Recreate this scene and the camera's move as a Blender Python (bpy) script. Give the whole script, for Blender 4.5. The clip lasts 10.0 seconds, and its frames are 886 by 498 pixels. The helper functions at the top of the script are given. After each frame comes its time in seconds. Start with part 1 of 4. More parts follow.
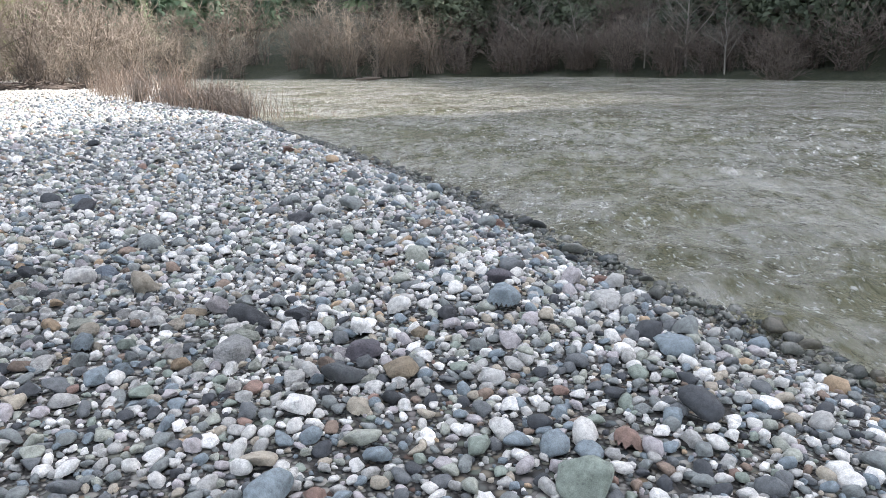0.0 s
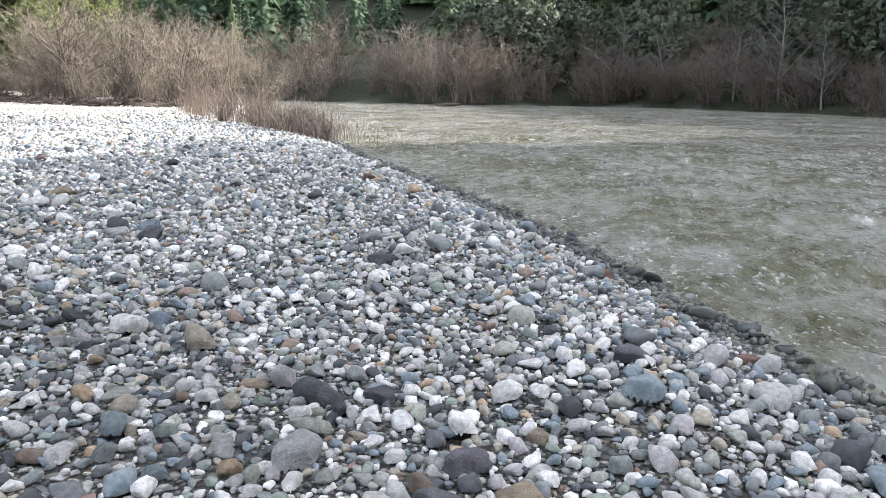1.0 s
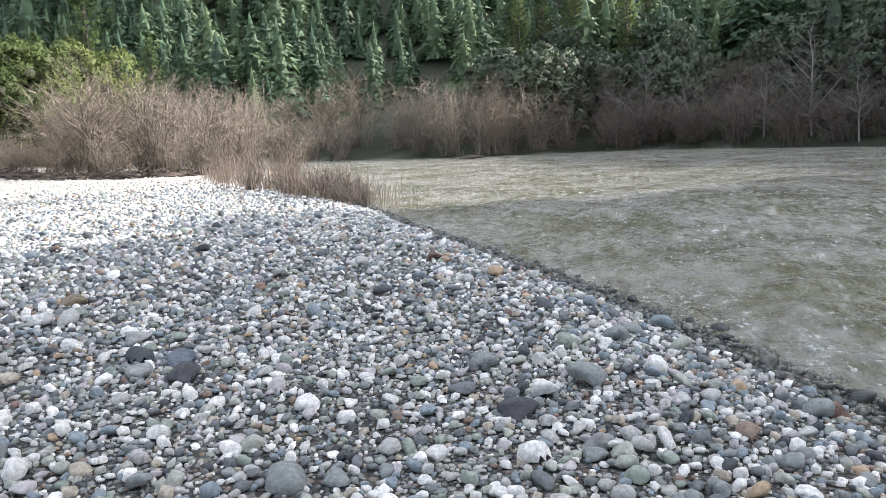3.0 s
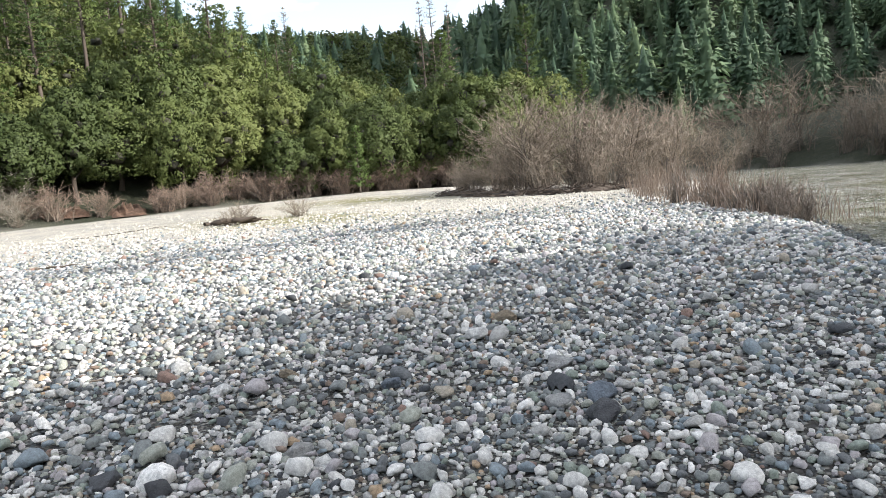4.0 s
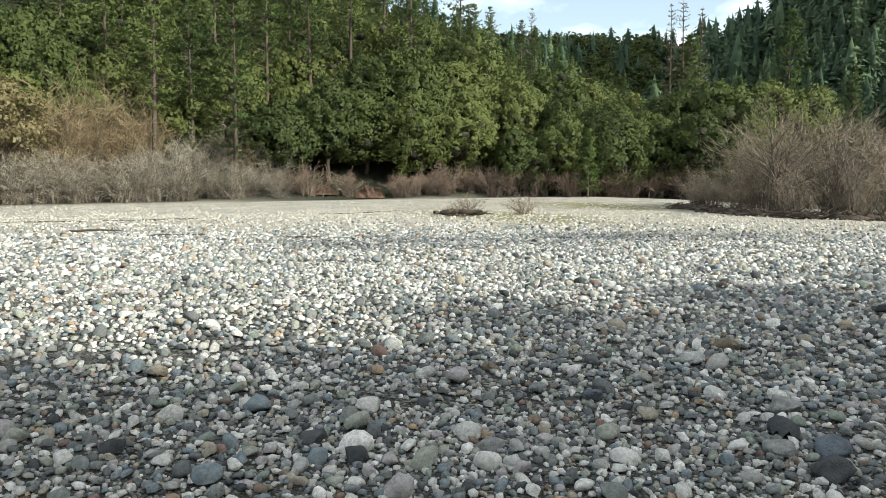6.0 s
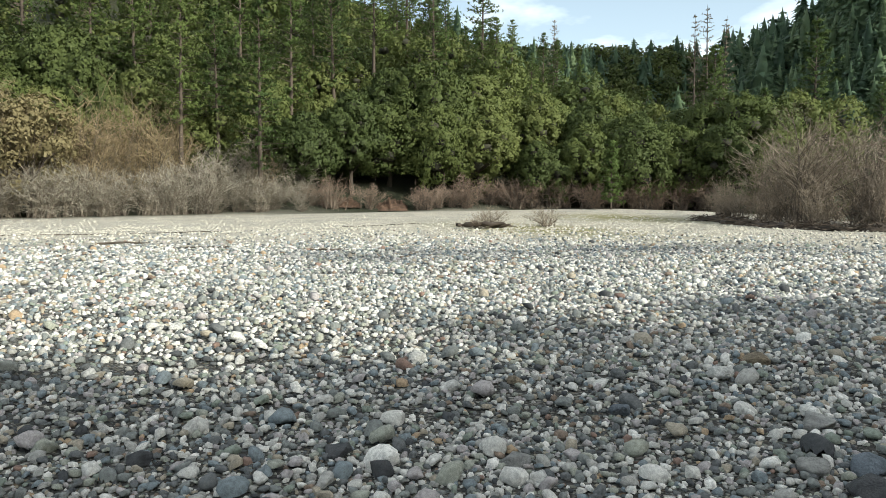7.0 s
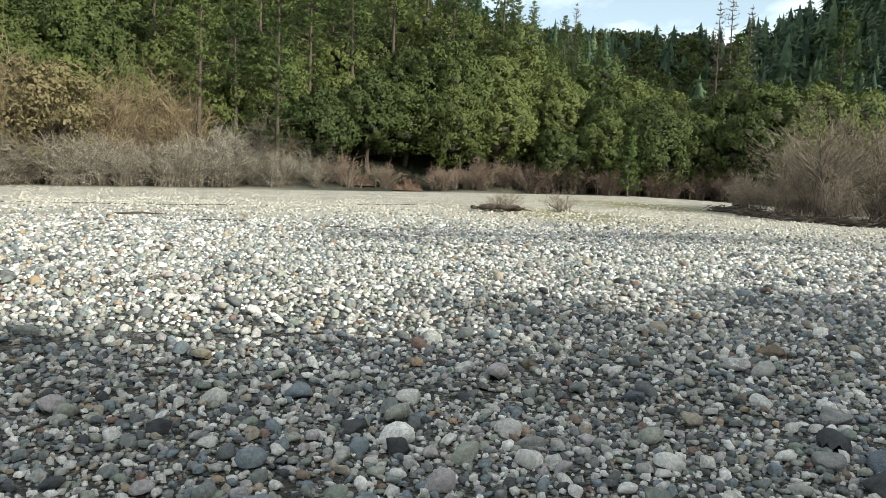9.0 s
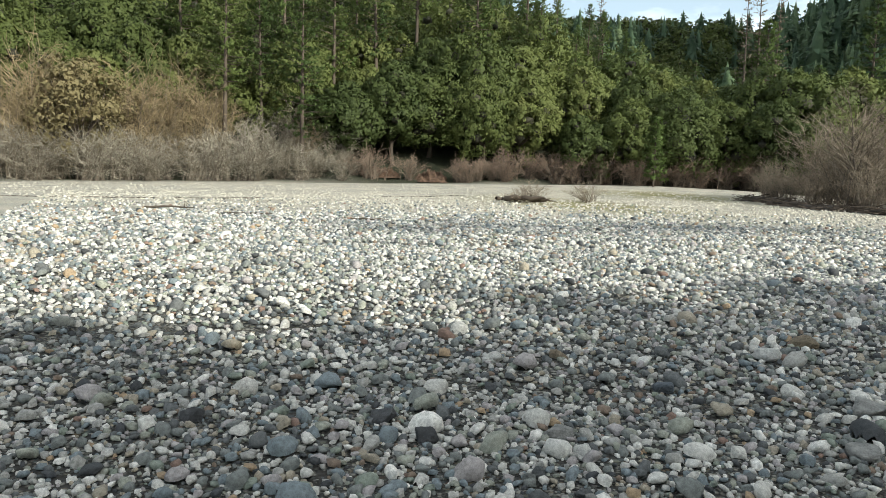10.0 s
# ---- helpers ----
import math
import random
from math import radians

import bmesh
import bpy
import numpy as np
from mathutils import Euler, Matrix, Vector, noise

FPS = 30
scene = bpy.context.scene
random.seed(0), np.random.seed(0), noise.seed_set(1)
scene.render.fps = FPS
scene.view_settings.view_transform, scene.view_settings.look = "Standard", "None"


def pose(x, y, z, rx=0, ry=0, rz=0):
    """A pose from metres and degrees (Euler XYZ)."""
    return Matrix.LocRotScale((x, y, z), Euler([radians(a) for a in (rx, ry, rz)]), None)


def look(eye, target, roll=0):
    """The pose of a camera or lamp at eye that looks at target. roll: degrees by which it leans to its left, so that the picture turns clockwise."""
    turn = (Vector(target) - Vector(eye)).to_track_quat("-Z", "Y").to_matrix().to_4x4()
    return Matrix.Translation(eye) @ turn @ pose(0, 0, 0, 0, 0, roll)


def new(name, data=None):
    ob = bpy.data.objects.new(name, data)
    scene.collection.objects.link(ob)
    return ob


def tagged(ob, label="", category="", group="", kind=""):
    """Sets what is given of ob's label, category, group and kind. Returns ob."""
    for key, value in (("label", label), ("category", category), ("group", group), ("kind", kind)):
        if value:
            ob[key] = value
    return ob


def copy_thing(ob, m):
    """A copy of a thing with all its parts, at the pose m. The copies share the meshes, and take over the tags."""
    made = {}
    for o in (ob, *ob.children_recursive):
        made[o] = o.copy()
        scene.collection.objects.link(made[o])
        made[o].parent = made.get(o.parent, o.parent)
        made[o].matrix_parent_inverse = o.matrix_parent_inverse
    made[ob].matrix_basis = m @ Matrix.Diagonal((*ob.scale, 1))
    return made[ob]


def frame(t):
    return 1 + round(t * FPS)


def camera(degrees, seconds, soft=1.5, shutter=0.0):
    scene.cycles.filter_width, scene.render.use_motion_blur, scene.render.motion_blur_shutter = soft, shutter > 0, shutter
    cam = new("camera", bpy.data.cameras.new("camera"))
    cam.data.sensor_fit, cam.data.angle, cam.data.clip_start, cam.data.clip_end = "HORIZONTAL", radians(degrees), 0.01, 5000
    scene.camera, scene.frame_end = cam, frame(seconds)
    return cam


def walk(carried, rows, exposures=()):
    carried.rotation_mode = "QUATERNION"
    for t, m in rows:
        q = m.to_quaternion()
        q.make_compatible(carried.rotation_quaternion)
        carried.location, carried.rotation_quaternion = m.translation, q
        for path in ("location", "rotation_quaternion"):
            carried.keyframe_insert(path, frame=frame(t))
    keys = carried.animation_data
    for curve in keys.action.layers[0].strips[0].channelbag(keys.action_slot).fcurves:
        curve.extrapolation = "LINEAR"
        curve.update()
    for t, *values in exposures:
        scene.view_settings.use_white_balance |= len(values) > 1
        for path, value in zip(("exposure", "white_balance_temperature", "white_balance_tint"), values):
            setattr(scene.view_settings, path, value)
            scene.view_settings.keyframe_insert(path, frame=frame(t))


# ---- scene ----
cam = camera(63.8, 10.0, soft=0.5)
PATH = [
    (0, (0.162, -0.12, 1.531), (0.103, 1.814, 1.024), -0.5),
    (0.5, (0.059, 0.356, 1.484), (-0.007, 2.301, 1.025), 0.6),
    (1, (-0.146, 0.829, 1.507), (-0.401, 2.764, 1.069), 0.9),
    (1.5, (-0.411, 1.419, 1.511), (-0.541, 3.323, 0.912), -1.8),
    (2, (-0.64, 1.975, 1.599), (-0.881, 3.909, 1.152), -3.8),
    (2.2, (-0.742, 2.177, 1.561), (-0.842, 4.149, 1.241), 0.4),
    (3.3, (-1.332, 2.944, 1.674), (-1.898, 4.843, 1.4), -3.8),
    (3.5, (-1.358, 3.125, 1.664), (-2.153, 4.945, 1.422), -4.7),
    (4, (-1.505, 3.203, 1.696), (-2.849, 4.672, 1.505), -5.1),
    (4.5, (-1.525, 3.262, 1.685), (-2.986, 4.616, 1.504), -2.5),
    (5, (-1.557, 3.292, 1.7), (-3.165, 4.469, 1.525), 0.4),
    (5.5, (-1.571, 3.278, 1.664), (-3.284, 4.296, 1.491), 2.3),
    (5.7, (-1.542, 3.283, 1.681), (-3.258, 4.298, 1.518), 0.8),
    (6.8, (-1.575, 3.276, 1.685), (-3.323, 4.237, 1.536), 0.2),
    (7, (-1.574, 3.273, 1.687), (-3.334, 4.214, 1.56), 0.1),
    (7.5, (-1.572, 3.254, 1.683), (-3.353, 4.156, 1.566), 0.4),
    (8, (-1.577, 3.237, 1.686), (-3.377, 4.101, 1.567), 0.6),
    (8.5, (-1.6, 3.242, 1.681), (-3.374, 4.153, 1.527), 1.3),
    (9, (-1.608, 3.217, 1.682), (-3.38, 4.126, 1.502), 2.1),
    (9.5, (-1.602, 3.218, 1.675), (-3.375, 4.124, 1.488), 1.8),
    (10, (-1.605, 3.194, 1.673), (-3.405, 4.041, 1.468), 1.6),
]
EXPOSURES = [(0.0, 1.36, 6280, 14), (2.2, 1.36, 6280, 14), (3.5, 1.1, 6250, 13), (4.0, 0.82, 6400, 11), (4.5, 0.6, 6520, 8), (5.5, 0.36, 6620, 3.5), (7.0, 0.25, 6680, 2), (10.0, 0.22, 6700, 2)]
walk(cam, [(t, look(eye, target, roll)) for t, eye, target, roll in PATH], EXPOSURES)

# ---- light ----
SUN_AZ, SUN_EL = radians(68), radians(25)          # clockwise from +y; above the horizon
TO_SUN = Vector((math.sin(SUN_AZ) * math.cos(SUN_EL), math.cos(SUN_AZ) * math.cos(SUN_EL), math.sin(SUN_EL)))
sun = new("sun", bpy.data.lights.new("sun", "SUN"))
sun.data.energy, sun.data.angle, sun.data.color = 4.7, radians(0.6), (1.0, 0.95, 0.86)
sun.matrix_world = look((0, 0, 200), Vector((0, 0, 200)) - TO_SUN)


class Nodes:
    """Short hand for a node tree."""

    def __init__(self, tree):
        self.tree = tree
        tree.nodes.clear()

    def add(self, kind, inputs=None, **settings):
        node = self.tree.nodes.new(kind)
        for key, value in settings.items():
            setattr(node, key, value)
        for key, value in (inputs or {}).items():
            if isinstance(value, bpy.types.NodeSocket):
                self.tree.links.new(value, node.inputs[key])
            else:
                node.inputs[key].default_value = value
        return node

    def mix(self, a, b, factor, blend="MIX"):
        node = self.add("ShaderNodeMix", data_type="RGBA", blend_type=blend)
        for key, value in ((0, factor), (6, a), (7, b)):
            if isinstance(value, bpy.types.NodeSocket):
                self.tree.links.new(value, node.inputs[key])
            elif key == 0:
                node.inputs[key].default_value = value
            else:
                node.inputs[key].default_value = (*value, 1)
        return node.outputs[2]

    def math(self, operation, a, b=0.0, clamp=False):
        return self.add("ShaderNodeMath", {0: a, 1: b}, operation=operation, use_clamp=clamp).outputs[0]

    def span(self, value, lo, hi, out_lo=0.0, out_hi=1.0):
        return self.add("ShaderNodeMapRange", {0: value, 1: lo, 2: hi, 3: out_lo, 4: out_hi}).outputs[0]

    def noise(self, scale, detail=3.0, rough=0.55, vector=None):
        node = self.add("ShaderNodeTexNoise", {"Scale": scale, "Detail": detail, "Roughness": rough})
        if vector is not None:
            self.tree.links.new(vector, node.inputs["Vector"])
        return node

    def ramp(self, factor, stops, constant=False):
        node = self.add("ShaderNodeValToRGB", {0: factor})
        node.color_ramp.interpolation = "CONSTANT" if constant else "LINEAR"
        el = node.color_ramp.elements
        while len(el) < len(stops):
            el.new(0.5)
        for e, (p, c) in zip(el, stops):
            e.position, e.color = p, (*c, 1)
        return node.outputs[0]


world = bpy.data.worlds.new("world")
scene.world = world
world.use_nodes = True
n = Nodes(world.node_tree)
sky = n.add("ShaderNodeTexSky", sky_type="NISHITA", sun_disc=False, sun_elevation=SUN_EL, sun_rotation=SUN_AZ, air_density=1.0, dust_density=1.6, ozone_density=1.0)
way = n.add("ShaderNodeTexCoord").outputs["Generated"]
stretch = n.add("ShaderNodeMapping", {"Vector": way, "Scale": (1.0, 1.0, 2.6), "Location": (0.35, 0.1, 0.0)}).outputs[0]
cloud = n.span(n.noise(2.6, 6, 0.55, stretch).outputs[0], 0.46, 0.60)
white = n.mix(sky.outputs[0], (15.0, 15.0, 15.0), n.math("MULTIPLY", cloud, 0.8))
up = n.add("ShaderNodeSeparateXYZ", {0: way}).outputs[2]
white = n.mix(white, (10.0, 12.0, 14.4), n.span(up, 0.0, 0.6, 0.6, 0.0))
# thin bright cloud round the sun
near_sun = n.add("ShaderNodeVectorMath", {0: way, 1: TO_SUN}, operation="DOT_PRODUCT").outputs["Value"]
glare = n.math("MULTIPLY", n.math("POWER", n.math("MAXIMUM", near_sun, 0.0), 2.2), 5.0)
white = n.add("ShaderNodeVectorMath", {0: white, 1: glare}, operation="ADD").outputs[0]
back = n.add("ShaderNodeBackground", {"Color": white, "Strength": 0.112})
n.add("ShaderNodeOutputWorld", {"Surface": back.outputs[0]})


# ---- materials ----
def material(name):
    m = bpy.data.materials.new(name)
    m.use_nodes = True
    return m, Nodes(m.node_tree)


def finish(n, color, rough=0.7, bump=None, strength=0.3, distance=0.01, **more):
    inputs = {"Base Color": color if isinstance(color, bpy.types.NodeSocket) else (*color, 1), "Roughness": rough}
    if bump is not None:
        inputs["Normal"] = n.add("ShaderNodeBump", {"Height": bump, "Strength": strength, "Distance": distance}).outputs[0]
    inputs.update({key.replace("_", " "): value for key, value in more.items()})
    shader = n.add("ShaderNodeBsdfPrincipled", inputs)
    n.add("ShaderNodeOutputMaterial", {"Surface": shader.outputs[0]})
    return shader


STONE_COLOURS = [
    (0.000, (0.322, 0.318, 0.300)), (0.120, (0.171, 0.184, 0.178)), (0.240, (0.472, 0.463, 0.436)), (0.350, (0.170, 0.203, 0.221)), (0.450, (0.277, 0.288, 0.246)),
    (0.530, (0.540, 0.531, 0.504)), (0.630, (0.112, 0.119, 0.122)), (0.710, (0.332, 0.309, 0.309)), (0.780, (0.314, 0.280, 0.223)), (0.835, (0.051, 0.055, 0.060)),
    (0.880, (0.668, 0.654, 0.622)), (0.925, (0.201, 0.232, 0.196)), (0.960, (0.188, 0.142, 0.110)), (0.980, (0.336, 0.250, 0.164)), (0.992, (0.206, 0.138, 0.111)),
]


def stone_material(name, single, wet=False, colour=None):
    m, n = material(name)
    pick = n.add("ShaderNodeObjectInfo").outputs["Random"] if single else n.add("ShaderNodeNewGeometry").outputs["Random Per Island"]
    base = n.ramp(pick, STONE_COLOURS if colour is None else [(0.0, colour), (1.0, [c * 0.85 for c in colour])], colour is None)
    place = n.add("ShaderNodeTexCoord").outputs["Object"]
    apart = n.add("ShaderNodeVectorMath", {0: place, 1: n.add("ShaderNodeCombineXYZ", {0: n.math("MULTIPLY", pick, 91.0), 1: pick, 2: n.math("MULTIPLY", pick, 37.0)}).outputs[0]}, operation="ADD").outputs[0]
    grain = n.noise(190, 4, 0.7, apart) if not single else n.noise(9, 5, 0.7, apart)
    patch = n.noise(38, 3, 0.6, apart) if not single else n.noise(1.8, 3, 0.6, apart)
    shade = n.math("ADD", n.span(patch.outputs[0], 0.3, 0.7, 0.82, 1.46), n.span(grain.outputs[0], 0.3, 0.7, -0.3, 0.28))
    tone = n.add("ShaderNodeVectorMath", {0: base, "Scale": shade}, operation="SCALE").outputs[0]
    if wet:
        tone = n.mix(tone, (0.25, 0.26, 0.24), 1.0, "MULTIPLY")
    finish(n, tone, 0.22 if wet else 0.82, grain.outputs[0], 0.7, 0.008 if not single else 0.14)
    return m


M_COBBLE = stone_material("river_stone", False)
M_COBBLE_ONE = stone_material("river_stone_single", True)
SPECIAL = {"dark": (0.075, 0.078, 0.085), "white": (0.68, 0.675, 0.65), "tan": (0.29, 0.235, 0.165), "red": (0.19, 0.115, 0.09), "blue": (0.15, 0.18, 0.215), "grey": (0.33, 0.33, 0.32), "purple": (0.13, 0.12, 0.135)}
M_SPECIAL = {key: stone_material(key + "_river_stone", True, False, value) for key, value in SPECIAL.items()}
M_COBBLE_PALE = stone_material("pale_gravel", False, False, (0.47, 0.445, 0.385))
M_COBBLE_WET = stone_material("wet_river_stone", False, True)


def ground_material():
    m, n = material("gravel_ground")
    place = n.add("ShaderNodeTexCoord").outputs["Object"]
    forest = n.add("ShaderNodeAttribute", attribute_name="forest").outputs["Fac"]
    grass = n.add("ShaderNodeAttribute", attribute_name="grass").outputs["Fac"]
    fine = n.add("ShaderNodeTexVoronoi", {"Vector": place, "Scale": 36.0, "Randomness": 0.9})
    mid = n.add("ShaderNodeTexVoronoi", {"Vector": place, "Scale": 19.0, "Randomness": 0.9})
    small = n.ramp(n.add("ShaderNodeSeparateColor", {0: fine.outputs["Color"]}).outputs[0], STONE_COLOURS, True)
    large = n.ramp(n.add("ShaderNodeSeparateColor", {0: mid.outputs["Color"]}).outputs[0], STONE_COLOURS, True)
    pick = n.math("GREATER_THAN", n.noise(2.5, 3, 0.6, place).outputs[0], 0.5)
    pebbles = n.mix(small, large, pick)
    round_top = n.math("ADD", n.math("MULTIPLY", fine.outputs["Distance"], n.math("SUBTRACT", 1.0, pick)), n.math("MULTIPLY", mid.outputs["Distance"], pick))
    # mask of the joints between pebbles, where gap shade is painted
    gap_shade = n.span(round_top, 0.42, 0.62)
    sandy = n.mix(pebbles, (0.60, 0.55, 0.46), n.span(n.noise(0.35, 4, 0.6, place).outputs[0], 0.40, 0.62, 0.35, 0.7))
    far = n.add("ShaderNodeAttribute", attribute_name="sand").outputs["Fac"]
    # near grit toned down and its joints blackened, as painted gap shade
    shaded_grit = n.mix(n.mix(pebbles, (0.50, 0.49, 0.46), 1.0, "MULTIPLY"), (0.045, 0.042, 0.037), gap_shade)
    bar = n.mix(shaded_grit, sandy, far)
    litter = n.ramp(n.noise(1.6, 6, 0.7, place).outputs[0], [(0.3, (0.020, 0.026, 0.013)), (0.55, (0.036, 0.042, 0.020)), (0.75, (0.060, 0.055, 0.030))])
    turf = n.ramp(n.noise(3.0, 5, 0.7, place).outputs[0], [(0.3, (0.17, 0.16, 0.06)), (0.6, (0.27, 0.25, 0.10)), (0.75, (0.36, 0.32, 0.2))])
    patchy = n.math("MULTIPLY", grass, n.span(n.noise(0.8, 4, 0.6, place).outputs[0], 0.3, 0.52))
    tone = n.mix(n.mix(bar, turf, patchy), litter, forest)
    height = n.math("MULTIPLY", n.math("POWER", round_top, 2.0), -1.0)
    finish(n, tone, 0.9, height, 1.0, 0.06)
    return m


def water_material():
    m, n = material("river_water")
    place = n.add("ShaderNodeTexCoord").outputs["Object"]
    turned = n.add("ShaderNodeMapping", {"Vector": place, "Rotation": (0, 0, radians(-24)), "Scale": (1.5, 0.8, 1.0)}).outputs[0]
    swell = n.noise(0.9, 3, 0.6, place)
    ripple = n.noise(3.0, 3, 0.55, turned)
    wavelet = n.noise(8.0, 4, 0.65, turned)
    rapid = n.span(n.noise(0.17, 3, 0.55, place).outputs[0], 0.40, 0.60)
    fine = n.math("ADD", n.math("MULTIPLY", ripple.outputs[0], 0.8), n.math("MULTIPLY", wavelet.outputs[0], 0.5))
    height = n.math("ADD", n.math("MULTIPLY", swell.outputs[0], 0.45), n.math("MULTIPLY", fine, n.span(rapid, 0.0, 1.0, 0.8, 1.3)))
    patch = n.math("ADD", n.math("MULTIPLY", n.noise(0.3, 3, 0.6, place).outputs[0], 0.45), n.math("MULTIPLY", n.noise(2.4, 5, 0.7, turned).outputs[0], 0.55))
    # olive murk; its grey patches are painted sky reflection
    murk_sheen = n.ramp(patch, [(0.42, (0.163, 0.159, 0.098)), (0.57, (0.37, 0.364, 0.318))])
    # white flecks: foam on the riffles, plus glints painted on wave crests
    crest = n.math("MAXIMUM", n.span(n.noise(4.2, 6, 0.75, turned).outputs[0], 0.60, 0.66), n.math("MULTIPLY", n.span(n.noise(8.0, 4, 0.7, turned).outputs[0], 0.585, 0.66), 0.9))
    foam_glint = n.math("MULTIPLY", n.span(rapid, 0.0, 0.9, 0.25, 0.95), crest)
    tone = n.mix(murk_sheen, (0.72, 0.73, 0.70), foam_glint)
    finish(n, tone, n.math("ADD", n.math("MULTIPLY", foam_glint, 0.5), 0.035), height, 1.0, 0.5, IOR=1.33)
    return m


def leaf_material(name, stops, sheen=0.6, through_light=0.26, mottle=0.12):
    m, n = material(name)
    one = n.add("ShaderNodeNewGeometry").outputs["Random Per Island"]
    tree = n.add("ShaderNodeObjectInfo").outputs["Random"]
    tone_of_tree = n.add("ShaderNodeAttribute", attribute_name="tone").outputs["Fac"]
    tree = n.math("FRACT", n.math("ADD", tree, tone_of_tree))
    place = n.add("ShaderNodeTexCoord").outputs["Object"]
    patch = n.noise(0.55, 4, 0.7, place)
    mixed = n.math("ADD", n.math("MULTIPLY", one, 0.16), n.math("ADD", n.math("MULTIPLY", tree, 0.62), 0.1))
    mixed = n.math("ADD", mixed, n.span(patch.outputs[0], 0.3, 0.7, -mottle, mottle))
    tone = n.ramp(mixed, stops)
    shader = n.add("ShaderNodeBsdfPrincipled", {"Base Color": tone, "Roughness": sheen, "Specular IOR Level": 0.2})
    glow = n.add("ShaderNodeBsdfTranslucent", {"Color": tone})
    both = n.add("ShaderNodeMixShader", {0: through_light, 1: shader.outputs[0], 2: glow.outputs[0]})
    n.add("ShaderNodeOutputMaterial", {"Surface": both.outputs[0]})
    return m


def twig_material(name, stops, rough=0.8):
    m, n = material(name)
    one = n.add("ShaderNodeNewGeometry").outputs["Random Per Island"]
    tree = n.add("ShaderNodeObjectInfo").outputs["Random"]
    place = n.add("ShaderNodeTexCoord").outputs["Object"]
    grain = n.noise(14, 4, 0.7, place)
    mixed = n.math("ADD", n.math("MULTIPLY", one, 0.45), n.math("ADD", n.math("MULTIPLY", tree, 0.3), n.math("MULTIPLY", grain.outputs[0], 0.25)))
    finish(n, n.ramp(mixed, stops), rough, grain.outputs[0], 0.5, 0.02)
    return m


M_GROUND, M_WATER = ground_material(), water_material()
M_OAK = leaf_material("oak_leaves", [(0.05, (0.052, 0.074, 0.028)), (0.4, (0.092, 0.120, 0.040)), (0.7, (0.135, 0.163, 0.053)), (1.0, (0.180, 0.196, 0.074))], 0.6, 0.3)
M_PINE = leaf_material("pine_needles", [(0.05, (0.055, 0.090, 0.032)), (0.5, (0.110, 0.165, 0.050)), (0.95, (0.185, 0.230, 0.075))], 0.6, 0.3)
M_FIR = leaf_material("fir_needles", [(0.05, (0.050, 0.086, 0.056)), (0.5, (0.098, 0.152, 0.085)), (0.95, (0.175, 0.230, 0.112))], 0.6, 0.24)
# bank version of the needles: shade and veiling glare worked into the tone
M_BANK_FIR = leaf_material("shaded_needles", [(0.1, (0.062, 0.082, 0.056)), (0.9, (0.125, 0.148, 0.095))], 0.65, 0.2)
M_BARK = twig_material("bark", [(0.2, (0.035, 0.026, 0.02)), (0.8, (0.11, 0.085, 0.065))])
# near-black crown cores: the shade between boughs, put in as colour
M_CROWN_SHADE = twig_material("crown_shade", [(0.2, (0.018, 0.018, 0.011)), (0.8, (0.042, 0.040, 0.024))])
M_PALE_BARK = twig_material("pale_bark", [(0.2, (0.13, 0.12, 0.105)), (0.8, (0.30, 0.28, 0.25))])
M_TWIG = twig_material("bare_twigs", [(0.1, (0.12, 0.095, 0.07)), (0.5, (0.23, 0.19, 0.145)), (0.9, (0.37, 0.315, 0.25))])
M_STEM = twig_material("dark_stems", [(0.1, (0.055, 0.045, 0.036)), (0.5, (0.13, 0.105, 0.082)), (0.9, (0.22, 0.185, 0.145))])
# dark brush twigs; for the bank brush this tone also carries its shade
M_DARK_SHADED_TWIG = twig_material("dark_shaded_twigs", [(0.1, (0.065, 0.053, 0.045)), (0.5, (0.145, 0.118, 0.098)), (0.9, (0.23, 0.195, 0.165))])
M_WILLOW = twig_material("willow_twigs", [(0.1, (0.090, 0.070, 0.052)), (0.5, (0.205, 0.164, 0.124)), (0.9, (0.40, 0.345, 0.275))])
M_GREY_TWIG = twig_material("grey_twigs", [(0.1, (0.10, 0.086, 0.068)), (0.5, (0.255, 0.230, 0.185)), (0.9, (0.48, 0.445, 0.375))])
M_GOLD_TWIG = twig_material("golden_twigs", [(0.1, (0.12, 0.088, 0.048)), (0.5, (0.265, 0.205, 0.118)), (0.9, (0.43, 0.345, 0.22))])
M_RED_TWIG = twig_material("reddish_twigs", [(0.1, (0.08, 0.055, 0.044)), (0.5, (0.19, 0.135, 0.105)), (0.9, (0.34, 0.26, 0.205))])
M_REED = twig_material("dry_reed", [(0.1, (0.13, 0.09, 0.07)), (0.5, (0.34, 0.255, 0.19)), (0.9, (0.55, 0.45, 0.36))])
M_DEAD_LEAF = leaf_material("faded_leaves", [(0.1, (0.15, 0.125, 0.065)), (0.5, (0.24, 0.205, 0.11)), (0.9, (0.33, 0.285, 0.17))])

# ---- mesh helpers ----
rng = np.random.default_rng(7)


